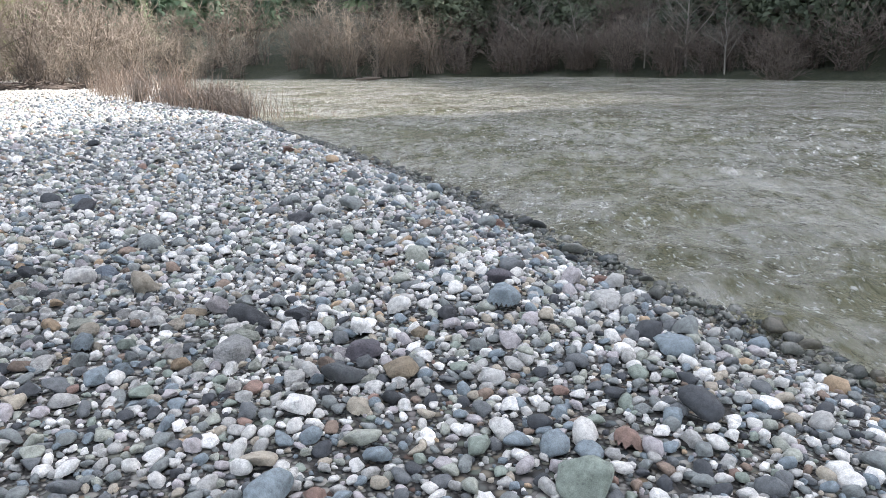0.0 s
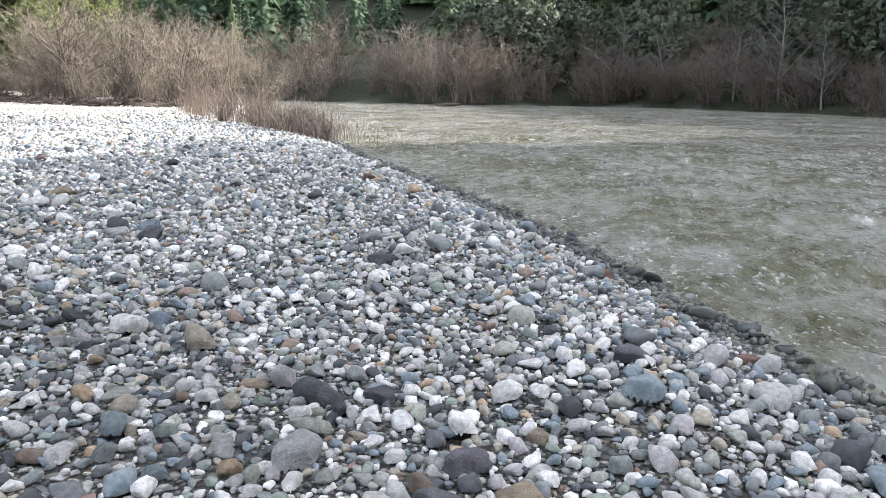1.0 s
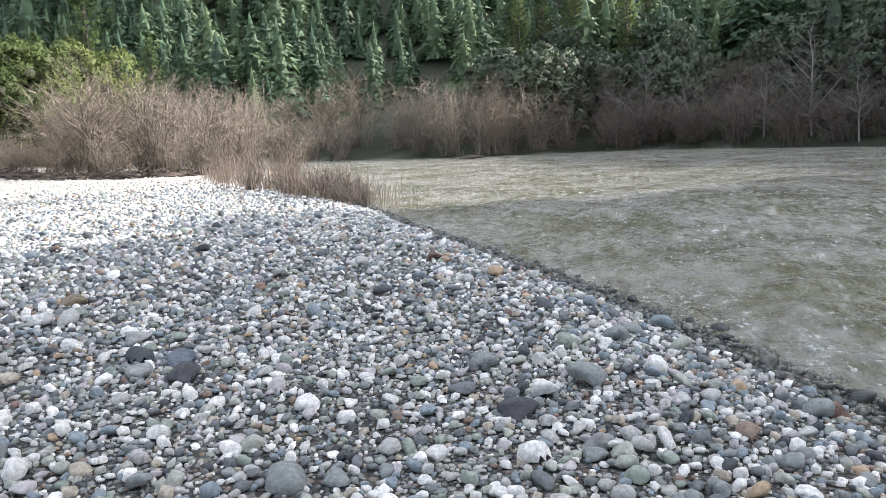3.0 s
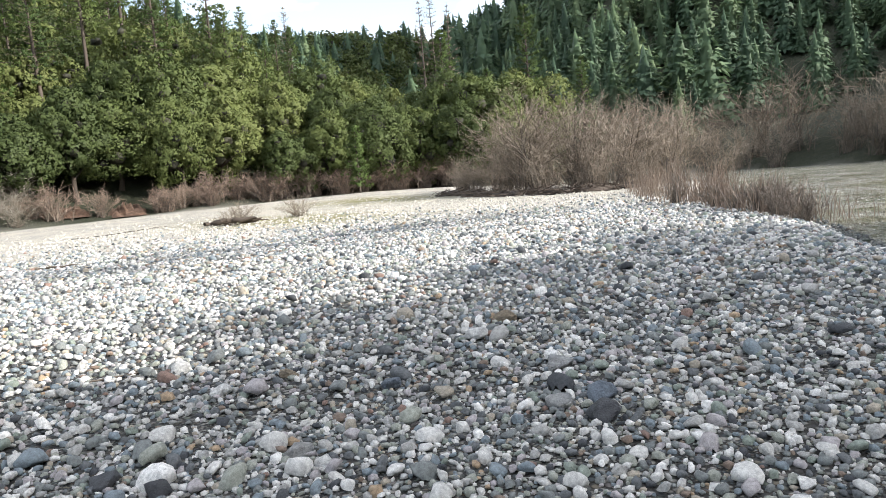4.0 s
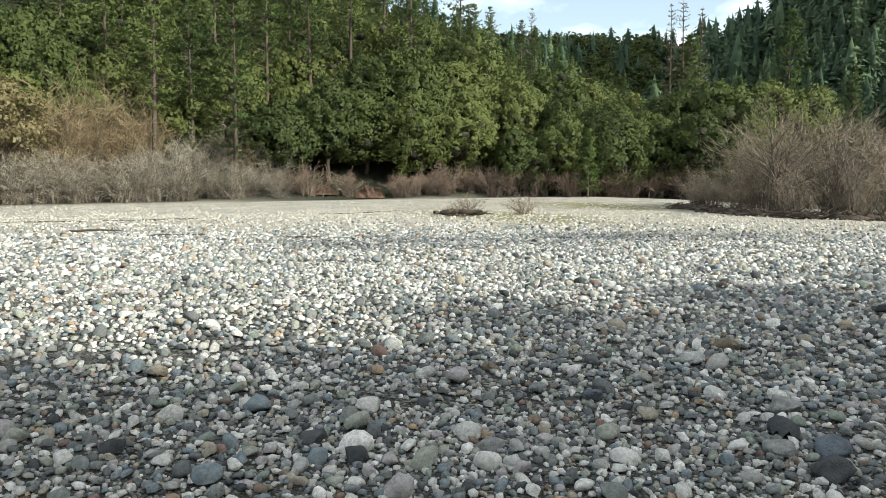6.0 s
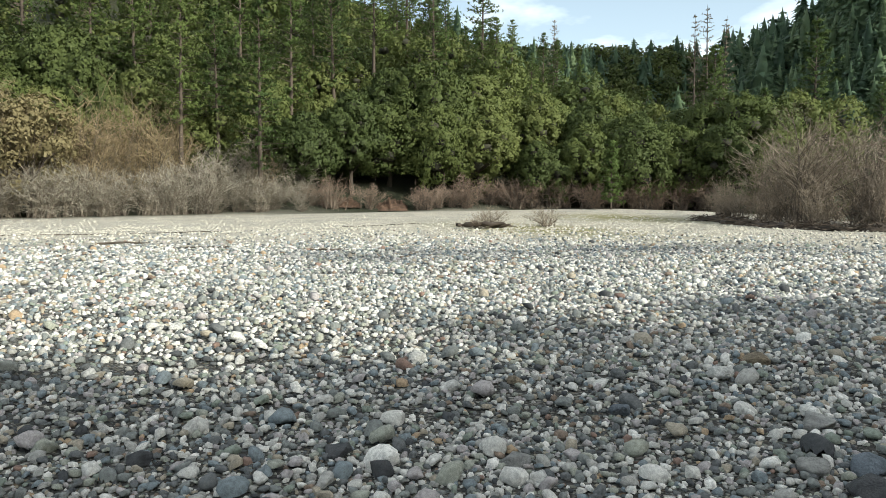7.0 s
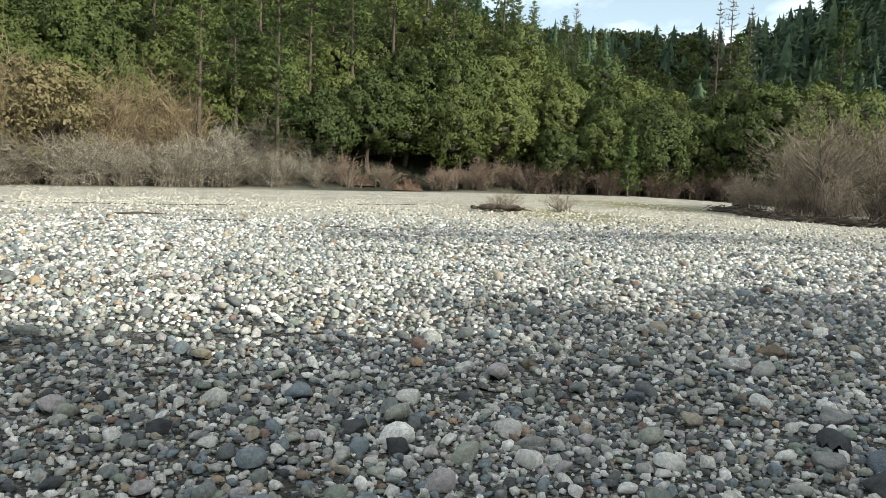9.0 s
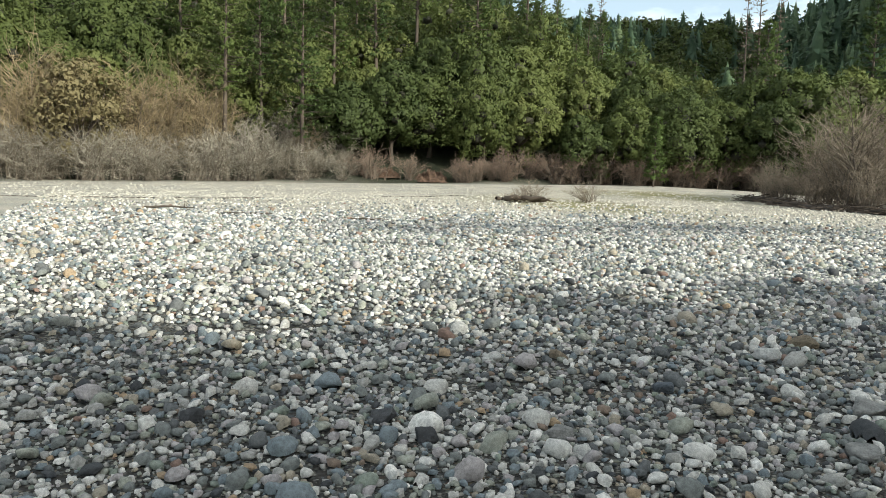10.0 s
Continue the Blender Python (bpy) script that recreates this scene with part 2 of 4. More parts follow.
def mesh_of(name, parts, mat, smooth=False):
    """One mesh from (vertices, faces) pairs; all faces of a pair have the same number of corners."""
    verts, loops, sizes, base = [], [], [], 0
    for v, f in parts:
        v, f = np.asarray(v, float).reshape(-1, 3), np.asarray(f, int)
        verts.append(v)
        loops.append((f + base).ravel())
        sizes.append(np.full(len(f), f.shape[1]))
        base += len(v)
    verts, loops, sizes = np.concatenate(verts), np.concatenate(loops), np.concatenate(sizes)
    me = bpy.data.meshes.new(name)
    me.vertices.add(len(verts))
    me.vertices.foreach_set("co", verts.ravel())
    me.loops.add(len(loops))
    me.loops.foreach_set("vertex_index", loops)
    me.polygons.add(len(sizes))
    me.polygons.foreach_set("loop_start", np.concatenate(([0], np.cumsum(sizes)[:-1])))
    me.polygons.foreach_set("use_smooth", np.full(len(sizes), smooth))
    me.update(calc_edges=True)
    me.materials.append(mat)
    return me


def foliage(name, triangles, normals, mat, tones=None, solids=(), inner=None):
    """Small leaves and needle sprays (n, 3, 3) shaded along the soft form they clothe; solids: the inner cores, dark by
    default as painted crown shade, as (vertices, faces).
    """
    t, nn = np.asarray(triangles, float), np.asarray(normals, float)
    face = np.cross(t[:, 1] - t[:, 0], t[:, 2] - t[:, 0])
    t = np.where((np.sum(face * nn, 1) < 0)[:, None, None], t[:, ::-1], t)
    parts = [(t.reshape(-1, 3), np.arange(3 * len(t)).reshape(-1, 3))]
    soft = [np.repeat(nn, 3, 0)]
    for v, f in solids:
        parts.append((v, f))
        corner = np.zeros((len(v), 3))
        side = np.cross(v[f[:, 1]] - v[f[:, 0]], v[f[:, 2]] - v[f[:, 0]])
        for k in range(3):
            np.add.at(corner, f[:, k], side)
        soft.append(corner)
    me = mesh_of(name, parts, mat, True)
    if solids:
        me.materials.append(inner or M_CROWN_SHADE)
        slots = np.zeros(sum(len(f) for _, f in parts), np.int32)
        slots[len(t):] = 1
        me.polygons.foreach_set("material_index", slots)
    soft = np.concatenate(soft)
    soft /= np.maximum(np.linalg.norm(soft, axis=1, keepdims=True), 1e-6)
    me.normals_split_custom_set_from_vertices(soft.astype(np.float32))
    if tones is not None:
        me.attributes.new("tone", "FLOAT", "POINT").data.foreach_set("value", np.asarray(tones, np.float32))
    return me


def part(name, mesh, parent, label=""):
    ob = new(name, mesh)
    ob.parent = parent
    return tagged(ob, label)


def tubes(starts, ends, r0, r1, sides=3):
    """Tapered sticks from starts to ends; r1 may be 0."""
    a, b = np.asarray(starts, float), np.asarray(ends, float)
    d = b - a
    d = d / np.maximum(np.linalg.norm(d, axis=1, keepdims=True), 1e-6)
    side = np.cross(d, np.where(np.abs(d[:, 2:3]) < 0.9, [[0, 0, 1.0]], [[1.0, 0, 0]]))
    side /= np.linalg.norm(side, axis=1, keepdims=True)
    up = np.cross(d, side)
    rings = []
    for centre, r in ((a, r0), (b, r1)):
        r = np.broadcast_to(np.asarray(r, float), (len(a),))[:, None]
        rings += [centre + r * (math.cos(t) * side + math.sin(t) * up) for t in np.arange(sides) * 2 * math.pi / sides]
    verts = np.stack(rings, 1).reshape(-1, 3)
    k = np.arange(len(a))[:, None, None] * 2 * sides
    i = np.arange(sides)
    faces = (np.stack([i, (i + 1) % sides, (i + 1) % sides + sides, i + sides], 1)[None] + k).reshape(-1, 4)
    return verts, faces


def bent_tube(points, radii, sides=6):
    """One smooth tapered limb along points."""
    p = np.asarray(points, float)
    d = np.gradient(p, axis=0)
    d /= np.linalg.norm(d, axis=1, keepdims=True)
    side = np.cross(d, [0.31, 0.95, 0.05])
    side /= np.linalg.norm(side, axis=1, keepdims=True)
    up = np.cross(d, side)
    verts = np.concatenate([c + r * np.stack([math.cos(t) * s + math.sin(t) * u for t in np.arange(sides) * 2 * math.pi / sides]) for c, r, s, u in zip(p, radii, side, up)])
    faces = [[j * sides + i, j * sides + (i + 1) % sides, (j + 1) * sides + (i + 1) % sides, (j + 1) * sides + i] for j in range(len(p) - 1) for i in range(sides)]
    return verts, np.array(faces)


def blades(centres, ways, length, width):
    """A pointed blade, one triangle, at every centre along its way."""
    c, d = np.asarray(centres, float), np.asarray(ways, float)
    d = d / np.maximum(np.linalg.norm(d, axis=1, keepdims=True), 1e-6)
    w = np.cross(d, rng.normal(size=c.shape))
    w /= np.maximum(np.linalg.norm(w, axis=1, keepdims=True), 1e-6)
    length, width = (np.broadcast_to(np.asarray(q, float), (len(c),))[:, None] for q in (length, width))
    verts = np.stack([c - w * width / 2, c + w * width / 2, c + d * length], 1).reshape(-1, 3)
    return verts, np.arange(len(verts)).reshape(-1, 3)


def shingles(centres, normals, length, width, rough=0.45, ways=None):
    """A pointed leaf spray, one triangle, lying on a surface with the given normals."""
    c, nn = np.asarray(centres, float), np.asarray(normals, float)
    nn = nn / np.maximum(np.linalg.norm(nn, axis=1, keepdims=True), 1e-6) + rng.normal(0, rough, c.shape)
    d = rng.normal(size=c.shape) if ways is None else np.asarray(ways, float) + rng.normal(0, 0.25, c.shape)
    d = d - nn * np.sum(d * nn, 1, keepdims=True) / np.sum(nn * nn, 1, keepdims=True)
    d /= np.maximum(np.linalg.norm(d, axis=1, keepdims=True), 1e-6)
    w = np.cross(nn, d)
    w /= np.maximum(np.linalg.norm(w, axis=1, keepdims=True), 1e-6)
    length, width = (np.broadcast_to(np.asarray(q, float), (len(c),))[:, None] for q in (length, width))
    verts = np.stack([c - d * length / 3 - w * width / 2, c - d * length / 3 + w * width / 2, c + d * length * 2 / 3], 1).reshape(-1, 3)
    return verts, np.arange(len(verts)).reshape(-1, 3)


def lumps(centres, radii, level=1, flat=0.8):
    """Uneven cores, one rough ball at each centre."""
    v, f = ROUGH[level]
    c, q = np.asarray(centres, float), np.asarray(radii, float)
    bumpy = 1 + rng.normal(0, 0.14, (len(c), len(v), 1))
    p = c[:, None] + v[None] * bumpy * q[:, None, None] * [1, 1, flat]
    return p.reshape(-1, 3), (f[None] + (np.arange(len(c)) * len(v))[:, None, None]).reshape(-1, 3)


def rough_ball(level):
    bm = bmesh.new()
    bmesh.ops.create_icosphere(bm, subdivisions=level, radius=1)
    out = np.array([p.co[:] for p in bm.verts]), np.array([[p.index for p in q.verts] for q in bm.faces])
    bm.free()
    return out


ROUGH = {1: rough_ball(1), 2: rough_ball(2)}


def ball(count):
    v = rng.normal(size=(count, 3))
    return v / np.linalg.norm(v, axis=1, keepdims=True)


# ---- plan ----
NEAR_SHORE = np.array([(9, -60), (6.5, -20), (4.6, -6), (3.5, 0), (2.5, 3.6), (1.85, 5.1), (1.18, 6.7), (0.65, 8.2), (-0.05, 9.9), (-1.05, 12.1), (-2.6, 15.2), (-4.65, 19.1), (-7.3, 24.8), (-10, 31), (-15, 41), (-21, 53), (-28, 63), (-46, 76), (-90, 94), (-130, 130), (-165, 200), (-190, 330), (-200, 1800)], float)
FAR_SHORE = np.array([(105, -80), (88, -35), (75, 0), (60, 30), (45, 50), (31, 65), (27, 71), (20, 83), (11, 89), (2, 91), (-11, 85), (-29, 91), (-60, 106), (-95, 135), (-130, 200), (-155, 330), (-165, 1800)], float)
BAR_EDGE = np.array([(-40, -80), (-62, -45), (-68, -21), (-76, -3), (-76, 16), (-73, 34), (-70, 50), (-67, 62), (-64, 72), (-76, 86), (-92, 97), (-131, 132), (-166, 201), (-191, 331), (-201, 1800)], float)
WATER = -0.27


def off(line, x, y):
    """Distance to a line, positive on its left."""
    best = np.full(np.shape(x), 1e9)
    sign = np.ones(np.shape(x))
    for (x0, y0), (x1, y1) in zip(line[:-1], line[1:]):
        dx, dy = x1 - x0, y1 - y0
        k = np.clip(((x - x0) * dx + (y - y0) * dy) / (dx * dx + dy * dy), 0, 1)
        d = np.hypot(x - x0 - k * dx, y - y0 - k * dy)
        s = np.where(dx * (y - y0) - dy * (x - x0) >= 0, 1.0, -1.0)
        closer = d < best
        best, sign = np.where(closer, d, best), np.where(closer, s, sign)
    return best * sign


def step(a, b, v):
    k = np.clip((v - a) / (b - a), 0, 1)      # b may lie below a
    return k * k * (3 - 2 * k)


def wave(x, y, size, seed):
    """Cheap smooth unevenness between -1 and 1."""
    r = np.random.default_rng(seed)
    total = 0
    for _ in range(5):
        a, p = r.uniform(0, 2 * math.pi, 2)
        f = r.uniform(0.6, 1.6) / size
        total = total + np.sin((x * math.cos(a) + y * math.sin(a)) * f * 2 * math.pi + p)
    return total / 5


def terrain(x, y):
    x, y = np.asarray(x, float), np.asarray(y, float)
    near, far, edge = off(NEAR_SHORE, x, y), -off(FAR_SHORE, x, y), off(BAR_EDGE, x, y)
    bar = WATER + 0.27 * step(-0.2, 1.7, near) + 0.05 * wave(x, y, 5, 3) * step(1, 4, near)
    away = np.hypot(x + 1.6, y - 3.2)
    yaw = np.degrees(np.arctan2(-(x + 1.6), y - 3.2))
    top = np.interp(yaw, [20, 36, 48, 66, 95, 120], [0.3, 0.6, 1.15, 0.85, 0.22, 0.2])
    bar = bar + step(26, 84, away) * top * step(2, 12, near)
    island = np.exp(-(((x + 31) / 11) ** 2 + ((y - 49) / 6) ** 2) * 1.2)
    bar = bar + 0.25 * island
    bed = WATER - np.minimum(1.2, 0.16 * np.maximum(-near, 0)) - 0.03
    z = np.where(near > -0.2, bar, bed)
    hill = np.maximum(edge, 0)
    rise = 0.9 * step(0, 3, hill) + 0.47 * np.maximum(hill - 4, 0)
    cap = np.interp(yaw, [20, 34, 40, 44, 54, 64, 74, 110], [6, 9, 50, 110, 100, 76, 66, 64])
    rise = cap * (1 - np.exp(-rise / cap)) + step(5, 40, hill) * 3 * wave(x, y, 60, 5)
    z = np.where(edge > 0, np.maximum(z, 0.2) + rise, z)
    back = np.maximum(far, 0)
    rise = 1.1 * step(0, 3, back) + 0.8 * np.maximum(back - 5, 0)
    cap = np.interp(np.degrees(np.arctan2(x + 1.6, y - 3.2)), [-30, -12, 0, 12, 30, 60, 80], [4, 5, 9, 13, 18, 26, 30])
    rise = cap * (1 - np.exp(-rise / cap)) + step(5, 40, back) * 3 * wave(x, y, 55, 9)
    z = np.where(far > 0, WATER + rise, z)
    for cx, cy, sx, sy, h in ((-85, 430, 150, 180, 245), (-330, 330, 120, 120, 30), (200, 420, 180, 200, 120), (-430, -40, 220, 170, 90), (520, 60, 200, 300, 90), (150, -380, 300, 200, 80)):
        bump = h * np.exp(-(((x - cx) / sx) ** 2 + ((y - cy) / sy) ** 2))
        bump = bump * (1 - 0.72 * step(26, 46, yaw)) if h == 245 else bump
        z = z + np.where((edge > 0) | (far > 0) | (away > 120), bump * step(90, 220, away), 0)
    return z


def graded(lo, hi, fine_lo, fine_hi, fine, growth):
    line = list(np.arange(fine_lo, fine_hi, fine))
    s = fine
    while line[-1] < hi:
        s *= growth
        line.append(line[-1] + s)
    s, first = fine, [fine_lo]
    while first[-1] > lo:
        s *= growth
        first.append(first[-1] - s)
    return np.array(first[:0:-1] + line)


def sheet(xs, ys):
    gx, gy = np.meshgrid(xs, ys)
    w, h = len(xs), len(ys)
    i = (np.arange(h - 1)[:, None] * w + np.arange(w - 1)[None]).ravel()
    return gx.ravel(), gy.ravel(), np.stack([i, i + 1, i + 1 + w, i + w], 1)


gx, gy, gf = sheet(graded(-1500, 1500, -16, 6, 0.45, 1.06), graded(-1200, 1800, 0, 30, 0.45, 1.06))
gz = terrain(gx, gy)
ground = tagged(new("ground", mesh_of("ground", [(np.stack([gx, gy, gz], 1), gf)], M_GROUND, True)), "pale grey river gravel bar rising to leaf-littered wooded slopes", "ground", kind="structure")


def zone(name, values):
    ground.data.attributes.new(name, "FLOAT", "POINT").data.foreach_set("value", np.asarray(values, np.float32))


g_edge, g_far, g_near = off(BAR_EDGE, gx, gy), -off(FAR_SHORE, gx, gy), off(NEAR_SHORE, gx, gy)
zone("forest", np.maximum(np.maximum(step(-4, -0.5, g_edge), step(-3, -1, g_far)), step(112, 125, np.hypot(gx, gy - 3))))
zone("grass", np.exp(-(((gx + 36) / 9) ** 2 + ((gy - 28) / 4) ** 2)) + np.exp(-(((gx + 44) / 8) ** 2 + ((gy - 42) / 5) ** 2)))
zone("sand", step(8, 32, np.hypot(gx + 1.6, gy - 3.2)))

def ripples(x, y, lengths, count, slope, seed, crest):
    """Crossing short waves that run with the current."""
    q = np.random.default_rng(seed)
    total = np.zeros(len(x))
    wx1, wy1 = x + 0.35 * wave(x, y, 2.3, seed + 1), y + 0.35 * wave(x, y, 2.9, seed + 2)
    for _ in range(count):
        a = radians(112) + q.normal(0, 0.75)
        size = lengths[0] * (lengths[1] / lengths[0]) ** q.random()
        phase = (wx1 * math.cos(a) + wy1 * math.sin(a)) * 2 * math.pi / size + q.uniform(0, 6.3)
        shape = 1 - 2 * np.abs(np.sin(phase / 2)) if crest else np.sin(phase)
        total += shape * size * slope / (2 * math.pi) * (0.6 + 0.4 * wave(x, y, 3 + 4 * size, int(q.integers(1e6))))
    return total


wx, wy, wf = sheet(graded(-220, 130, -5.5, 7.5, 0.1, 1.055), graded(-90, 400, 3, 21, 0.11, 1.04))
w_near = off(NEAR_SHORE, wx, wy)
inside = (w_near < 1.5) & (-off(FAR_SHORE, wx, wy) < 1.5)
w_far = np.hypot(wx - 1, wy - 9)
calm = step(0.6, -2.5, w_near)
wz = WATER + (ripples(wx, wy, (0.35, 1.1), 14, 0.11, 41, False) * step(22, 12, w_far) + ripples(wx, wy, (1.0, 3.0), 12, 0.055, 42, False) * step(90, 40, w_far) + 0.06 * wave(wx, wy, 9, 23)) * (0.35 + 0.65 * calm)
keep = inside[wf].any(1)
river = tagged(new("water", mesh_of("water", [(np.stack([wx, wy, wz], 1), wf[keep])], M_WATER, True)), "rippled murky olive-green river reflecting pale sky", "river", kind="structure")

# ---- stones ----
def stone_shape(level, seed):
    """A rounded, slightly faceted cobble of radius about 1, without its buried underside."""
    r = np.random.default_rng(seed)
    bm = bmesh.new()
    bmesh.ops.create_icosphere(bm, subdivisions=level, radius=1)
    v = np.array([p.co[:] for p in bm.verts])
    f = np.array([[p.index for p in q.verts] for q in bm.faces])
    bm.free()
    v = np.sign(v) * np.abs(v) ** 0.92
    if level == 1:
        v = v + r.normal(0, 0.05, v.shape)
    for _ in range(13):
        nn = r.normal(size=3)
        nn /= np.linalg.norm(nn)
        d = r.uniform(0.5, 0.86)
        over = np.maximum(v @ nn - d, 0)
        v -= np.outer(over * 0.93, nn)
    for _ in range(3):
        a, p = r.normal(size=3) * 2.2, r.uniform(0, 6)
        v *= (1 + 0.05 * np.sin(v @ a + p))[:, None]
    if level == 3:
        for _ in range(5):
            a, p = r.normal(size=3) * 6.5, r.uniform(0, 6)
            v *= (1 + 0.014 * np.sin(v @ a + p))[:, None]
    v *= np.array([1.0, r.uniform(0.62, 0.95), r.uniform(0.48, 0.8)]) * 1.26
    keep = v[f][:, :, 2].mean(1) > -0.36
    f = f[keep]
    used, f = np.unique(f, return_inverse=True)
    return v[used], f.reshape(-1, 3)


SHAPES = {level: [stone_shape(max(level, 1), 50 + k) for k in range(14)] for level in (1, 2, 3)}


def far_stone(seed):
    """A low rounded stone of 15 faces, for the middle distance."""
    r = np.random.default_rng(seed)
    a = np.arange(5) * 2 * math.pi / 5
    long, wide = 1.15, r.uniform(0.7, 1.0)
    foot = np.stack([np.cos(a), np.sin(a), np.full(5, -0.45)], 1) * r.uniform(0.85, 1.15, (5, 1))
    shoulder = np.stack([np.cos(a + 0.6) * 0.8, np.sin(a + 0.6) * 0.8, r.uniform(0.2, 0.42, 5)], 1) * r.uniform(0.85, 1.12, (5, 1))
    v = np.concatenate([foot, shoulder, [[r.normal(0, 0.15), r.normal(0, 0.15), r.uniform(0.5, 0.75)]]]) * [long, wide, 1]
    i, j = np.arange(5), (np.arange(5) + 1) % 5
    return v, np.concatenate([np.stack([i, j, i + 5], 1), np.stack([j, j + 5, i + 5], 1), np.stack([i + 5, j + 5, np.full(5, 10)], 1)])


SHAPES[0] = [far_stone(80 + k) for k in range(14)]


# the stones that stand out on the bar: x, y, radius, kind
MARKED = [(-1.18, 4.01, 0.112, "dark"), (-0.39, 3.45, 0.098, "purple"), (-0.09, 3.75, 0.062, "tan"), (-0.71, 3.8, 0.068, "white"), (0.42, 4.83, 0.10, "purple"), (1.25, 5.4, 0.075, "red"),
          (-2.53, 4.95, 0.082, "blue"), (-4.15, 7.68, 0.125, "blue"), (-4.35, 7.4, 0.11, "grey"), (-0.14, 4.58, 0.068, "white"), (-1.04, 6.38, 0.09, "grey"), (0.55, 7.45, 0.105, "red"),
          (-4.9, 8.29, 0.14, "grey"), (-3.92, 7.27, 0.13, "dark"), (-6.5, 9.6, 0.13, "tan"), (-6.25, 8.8, 0.125, "white"), (-5.35, 5.84, 0.1, "grey"), (-5.9, 7.2, 0.115, "blue"), (-6.5, 3.66, 0.085, "dark"),
          (-1.47, 6.87, 0.115, "dark"), (-1.1, 3.42, 0.12, "grey"), (-0.16, 3.2, 0.105, "tan"), (-0.86, 4.05, 0.08, "dark"), (-1.55, 4.1, 0.07, "tan"), (-5.0, 5.78, 0.07, "white"), (-7.1, 6.3, 0.1, "white"),
          (-6.05, 4.86, 0.1, "dark"), (-5.6, 5.0, 0.09, "dark"), (-7.0, 6.95, 0.08, "tan"), (0.05, 4.05, 0.075, "dark"), (0.3, 3.15, 0.085, "white"), (-11.5, 4.57, 0.11, "white"), (-3.0, 12.6, 0.11, "red")]


def scatter(bands):
    """Stones of falling size thrown on the plan so that they hardly overlap."""
    cells, made = {}, []
    cell = 0.28
    for x, y, r, _ in MARKED:
        cells.setdefault((int(x // cell), int(y // cell)), []).append((x, y, r))
    for x0, x1, y0, y1, r0, r1, count, test in bands:
        xs, ys = rng.uniform(x0, x1, count), rng.uniform(y0, y1, count)
        rs = np.sort(r0 + (r1 - r0) * rng.random(count) ** 2.2)[::-1]
        ok = test(xs, ys)
        for x, y, r in zip(xs[ok].tolist(), ys[ok].tolist(), rs[ok].tolist()):
            i, j = int(x // cell), int(y // cell)
            clear = True
            for a in (i - 1, i, i + 1):
                for b in (j - 1, j, j + 1):
                    for px, py, pr in cells.get((a, b), ()):
                        if (px - x) ** 2 + (py - y) ** 2 < (0.64 * (pr + r)) ** 2:
                            clear = False
                            break
                    if not clear:
                        break
                if not clear:
                    break
            if clear:
                cells.setdefault((i, j), []).append((x, y, r))
                made.append((x, y, r))
    return np.array(made)


def reach(x, y):
    return np.minimum(np.hypot(x - 0.1, y - 0.2), np.hypot(x + 1.55, y - 3.2))


def seen_side(x, y):
    """The fan of the bar that the walk looks over."""
    first = np.abs(np.degrees(np.arctan2(-(x - 0.16), y + 1.2)) - 2) < 42
    last = np.abs(np.degrees(np.arctan2(-(x + 1.0), y - 3.2)) - 48) < 54
    return (first | last) & (off(NEAR_SHORE, x, y) > -0.45)


def ring(lo, hi, fade=0):
    """Stones between two distances, thinning out over the last metres."""
    return lambda x, y: seen_side(x, y) & (reach(x, y) >= lo) & (reach(x, y) < hi - fade * rng.random(len(x)))


stones = scatter([
    (-32, 3.4, 1, 48, 0.062, 0.115, 4300, ring(0, 34)),
    (-16, 3.4, 1, 22, 0.038, 0.062, 15000, ring(0, 18)),
    (-9, 3.4, 1, 12, 0.022, 0.040, 36000, ring(0, 8)),
    (-8, 3.4, 1, 9.5, 0.012, 0.022, 44000, ring(0, 5.5)),
    (-18, 3.4, 1, 22, 0.026, 0.042, 60000, ring(8, 17)),
    (-34, 3, 0, 36, 0.042, 0.07, 75000, ring(15, 31, 6)),
    (-52, 3, 0, 54, 0.05, 0.08, 22000, ring(28, 52, 16)),
    (-76, -4, -14, 72, 0.045, 0.08, 12000, ring(40, 74, 22)),
    (-14, 4.5, -9, 9, 0.045, 0.1, 9000, lambda x, y: ~seen_side(x, y) & (off(NEAR_SHORE, x, y) > -0.3)),
])
s_near = off(NEAR_SHORE, stones[:, 0], stones[:, 1])
s_z = terrain(stones[:, 0], stones[:, 1])
s_d = reach(stones[:, 0], stones[:, 1])
s_turn, s_tilt, s_shape = rng.uniform(0, 2 * math.pi, len(stones)), rng.normal(0, 0.16, (len(stones), 2)), rng.integers(0, 14, len(stones))
s_lift = rng.uniform(0, 0.3, len(stones)) * step(0.02, 0.05, stones[:, 2])
s_level = np.where(2600 * stones[:, 2] / s_d > 110, 3, np.where(2600 * stones[:, 2] / s_d > 31, 2, 1))
s_seen = seen_side(stones[:, 0], stones[:, 1])
s_level = np.where(s_seen & (2600 * stones[:, 2] / s_d > 11), s_level, 0)
plan_line = np.abs(stones[:, 1] - 3.2 + 0.5 * (stones[:, 0] + 0.5)) + 0.35 * np.abs(stones[:, 0] + 2.5)
single = np.zeros(len(stones), bool)
big = np.flatnonzero((stones[:, 2] > 0.036) & (s_near > 0.5) & s_seen)
single[big[np.argsort(plan_line[big])[:265]]] = True


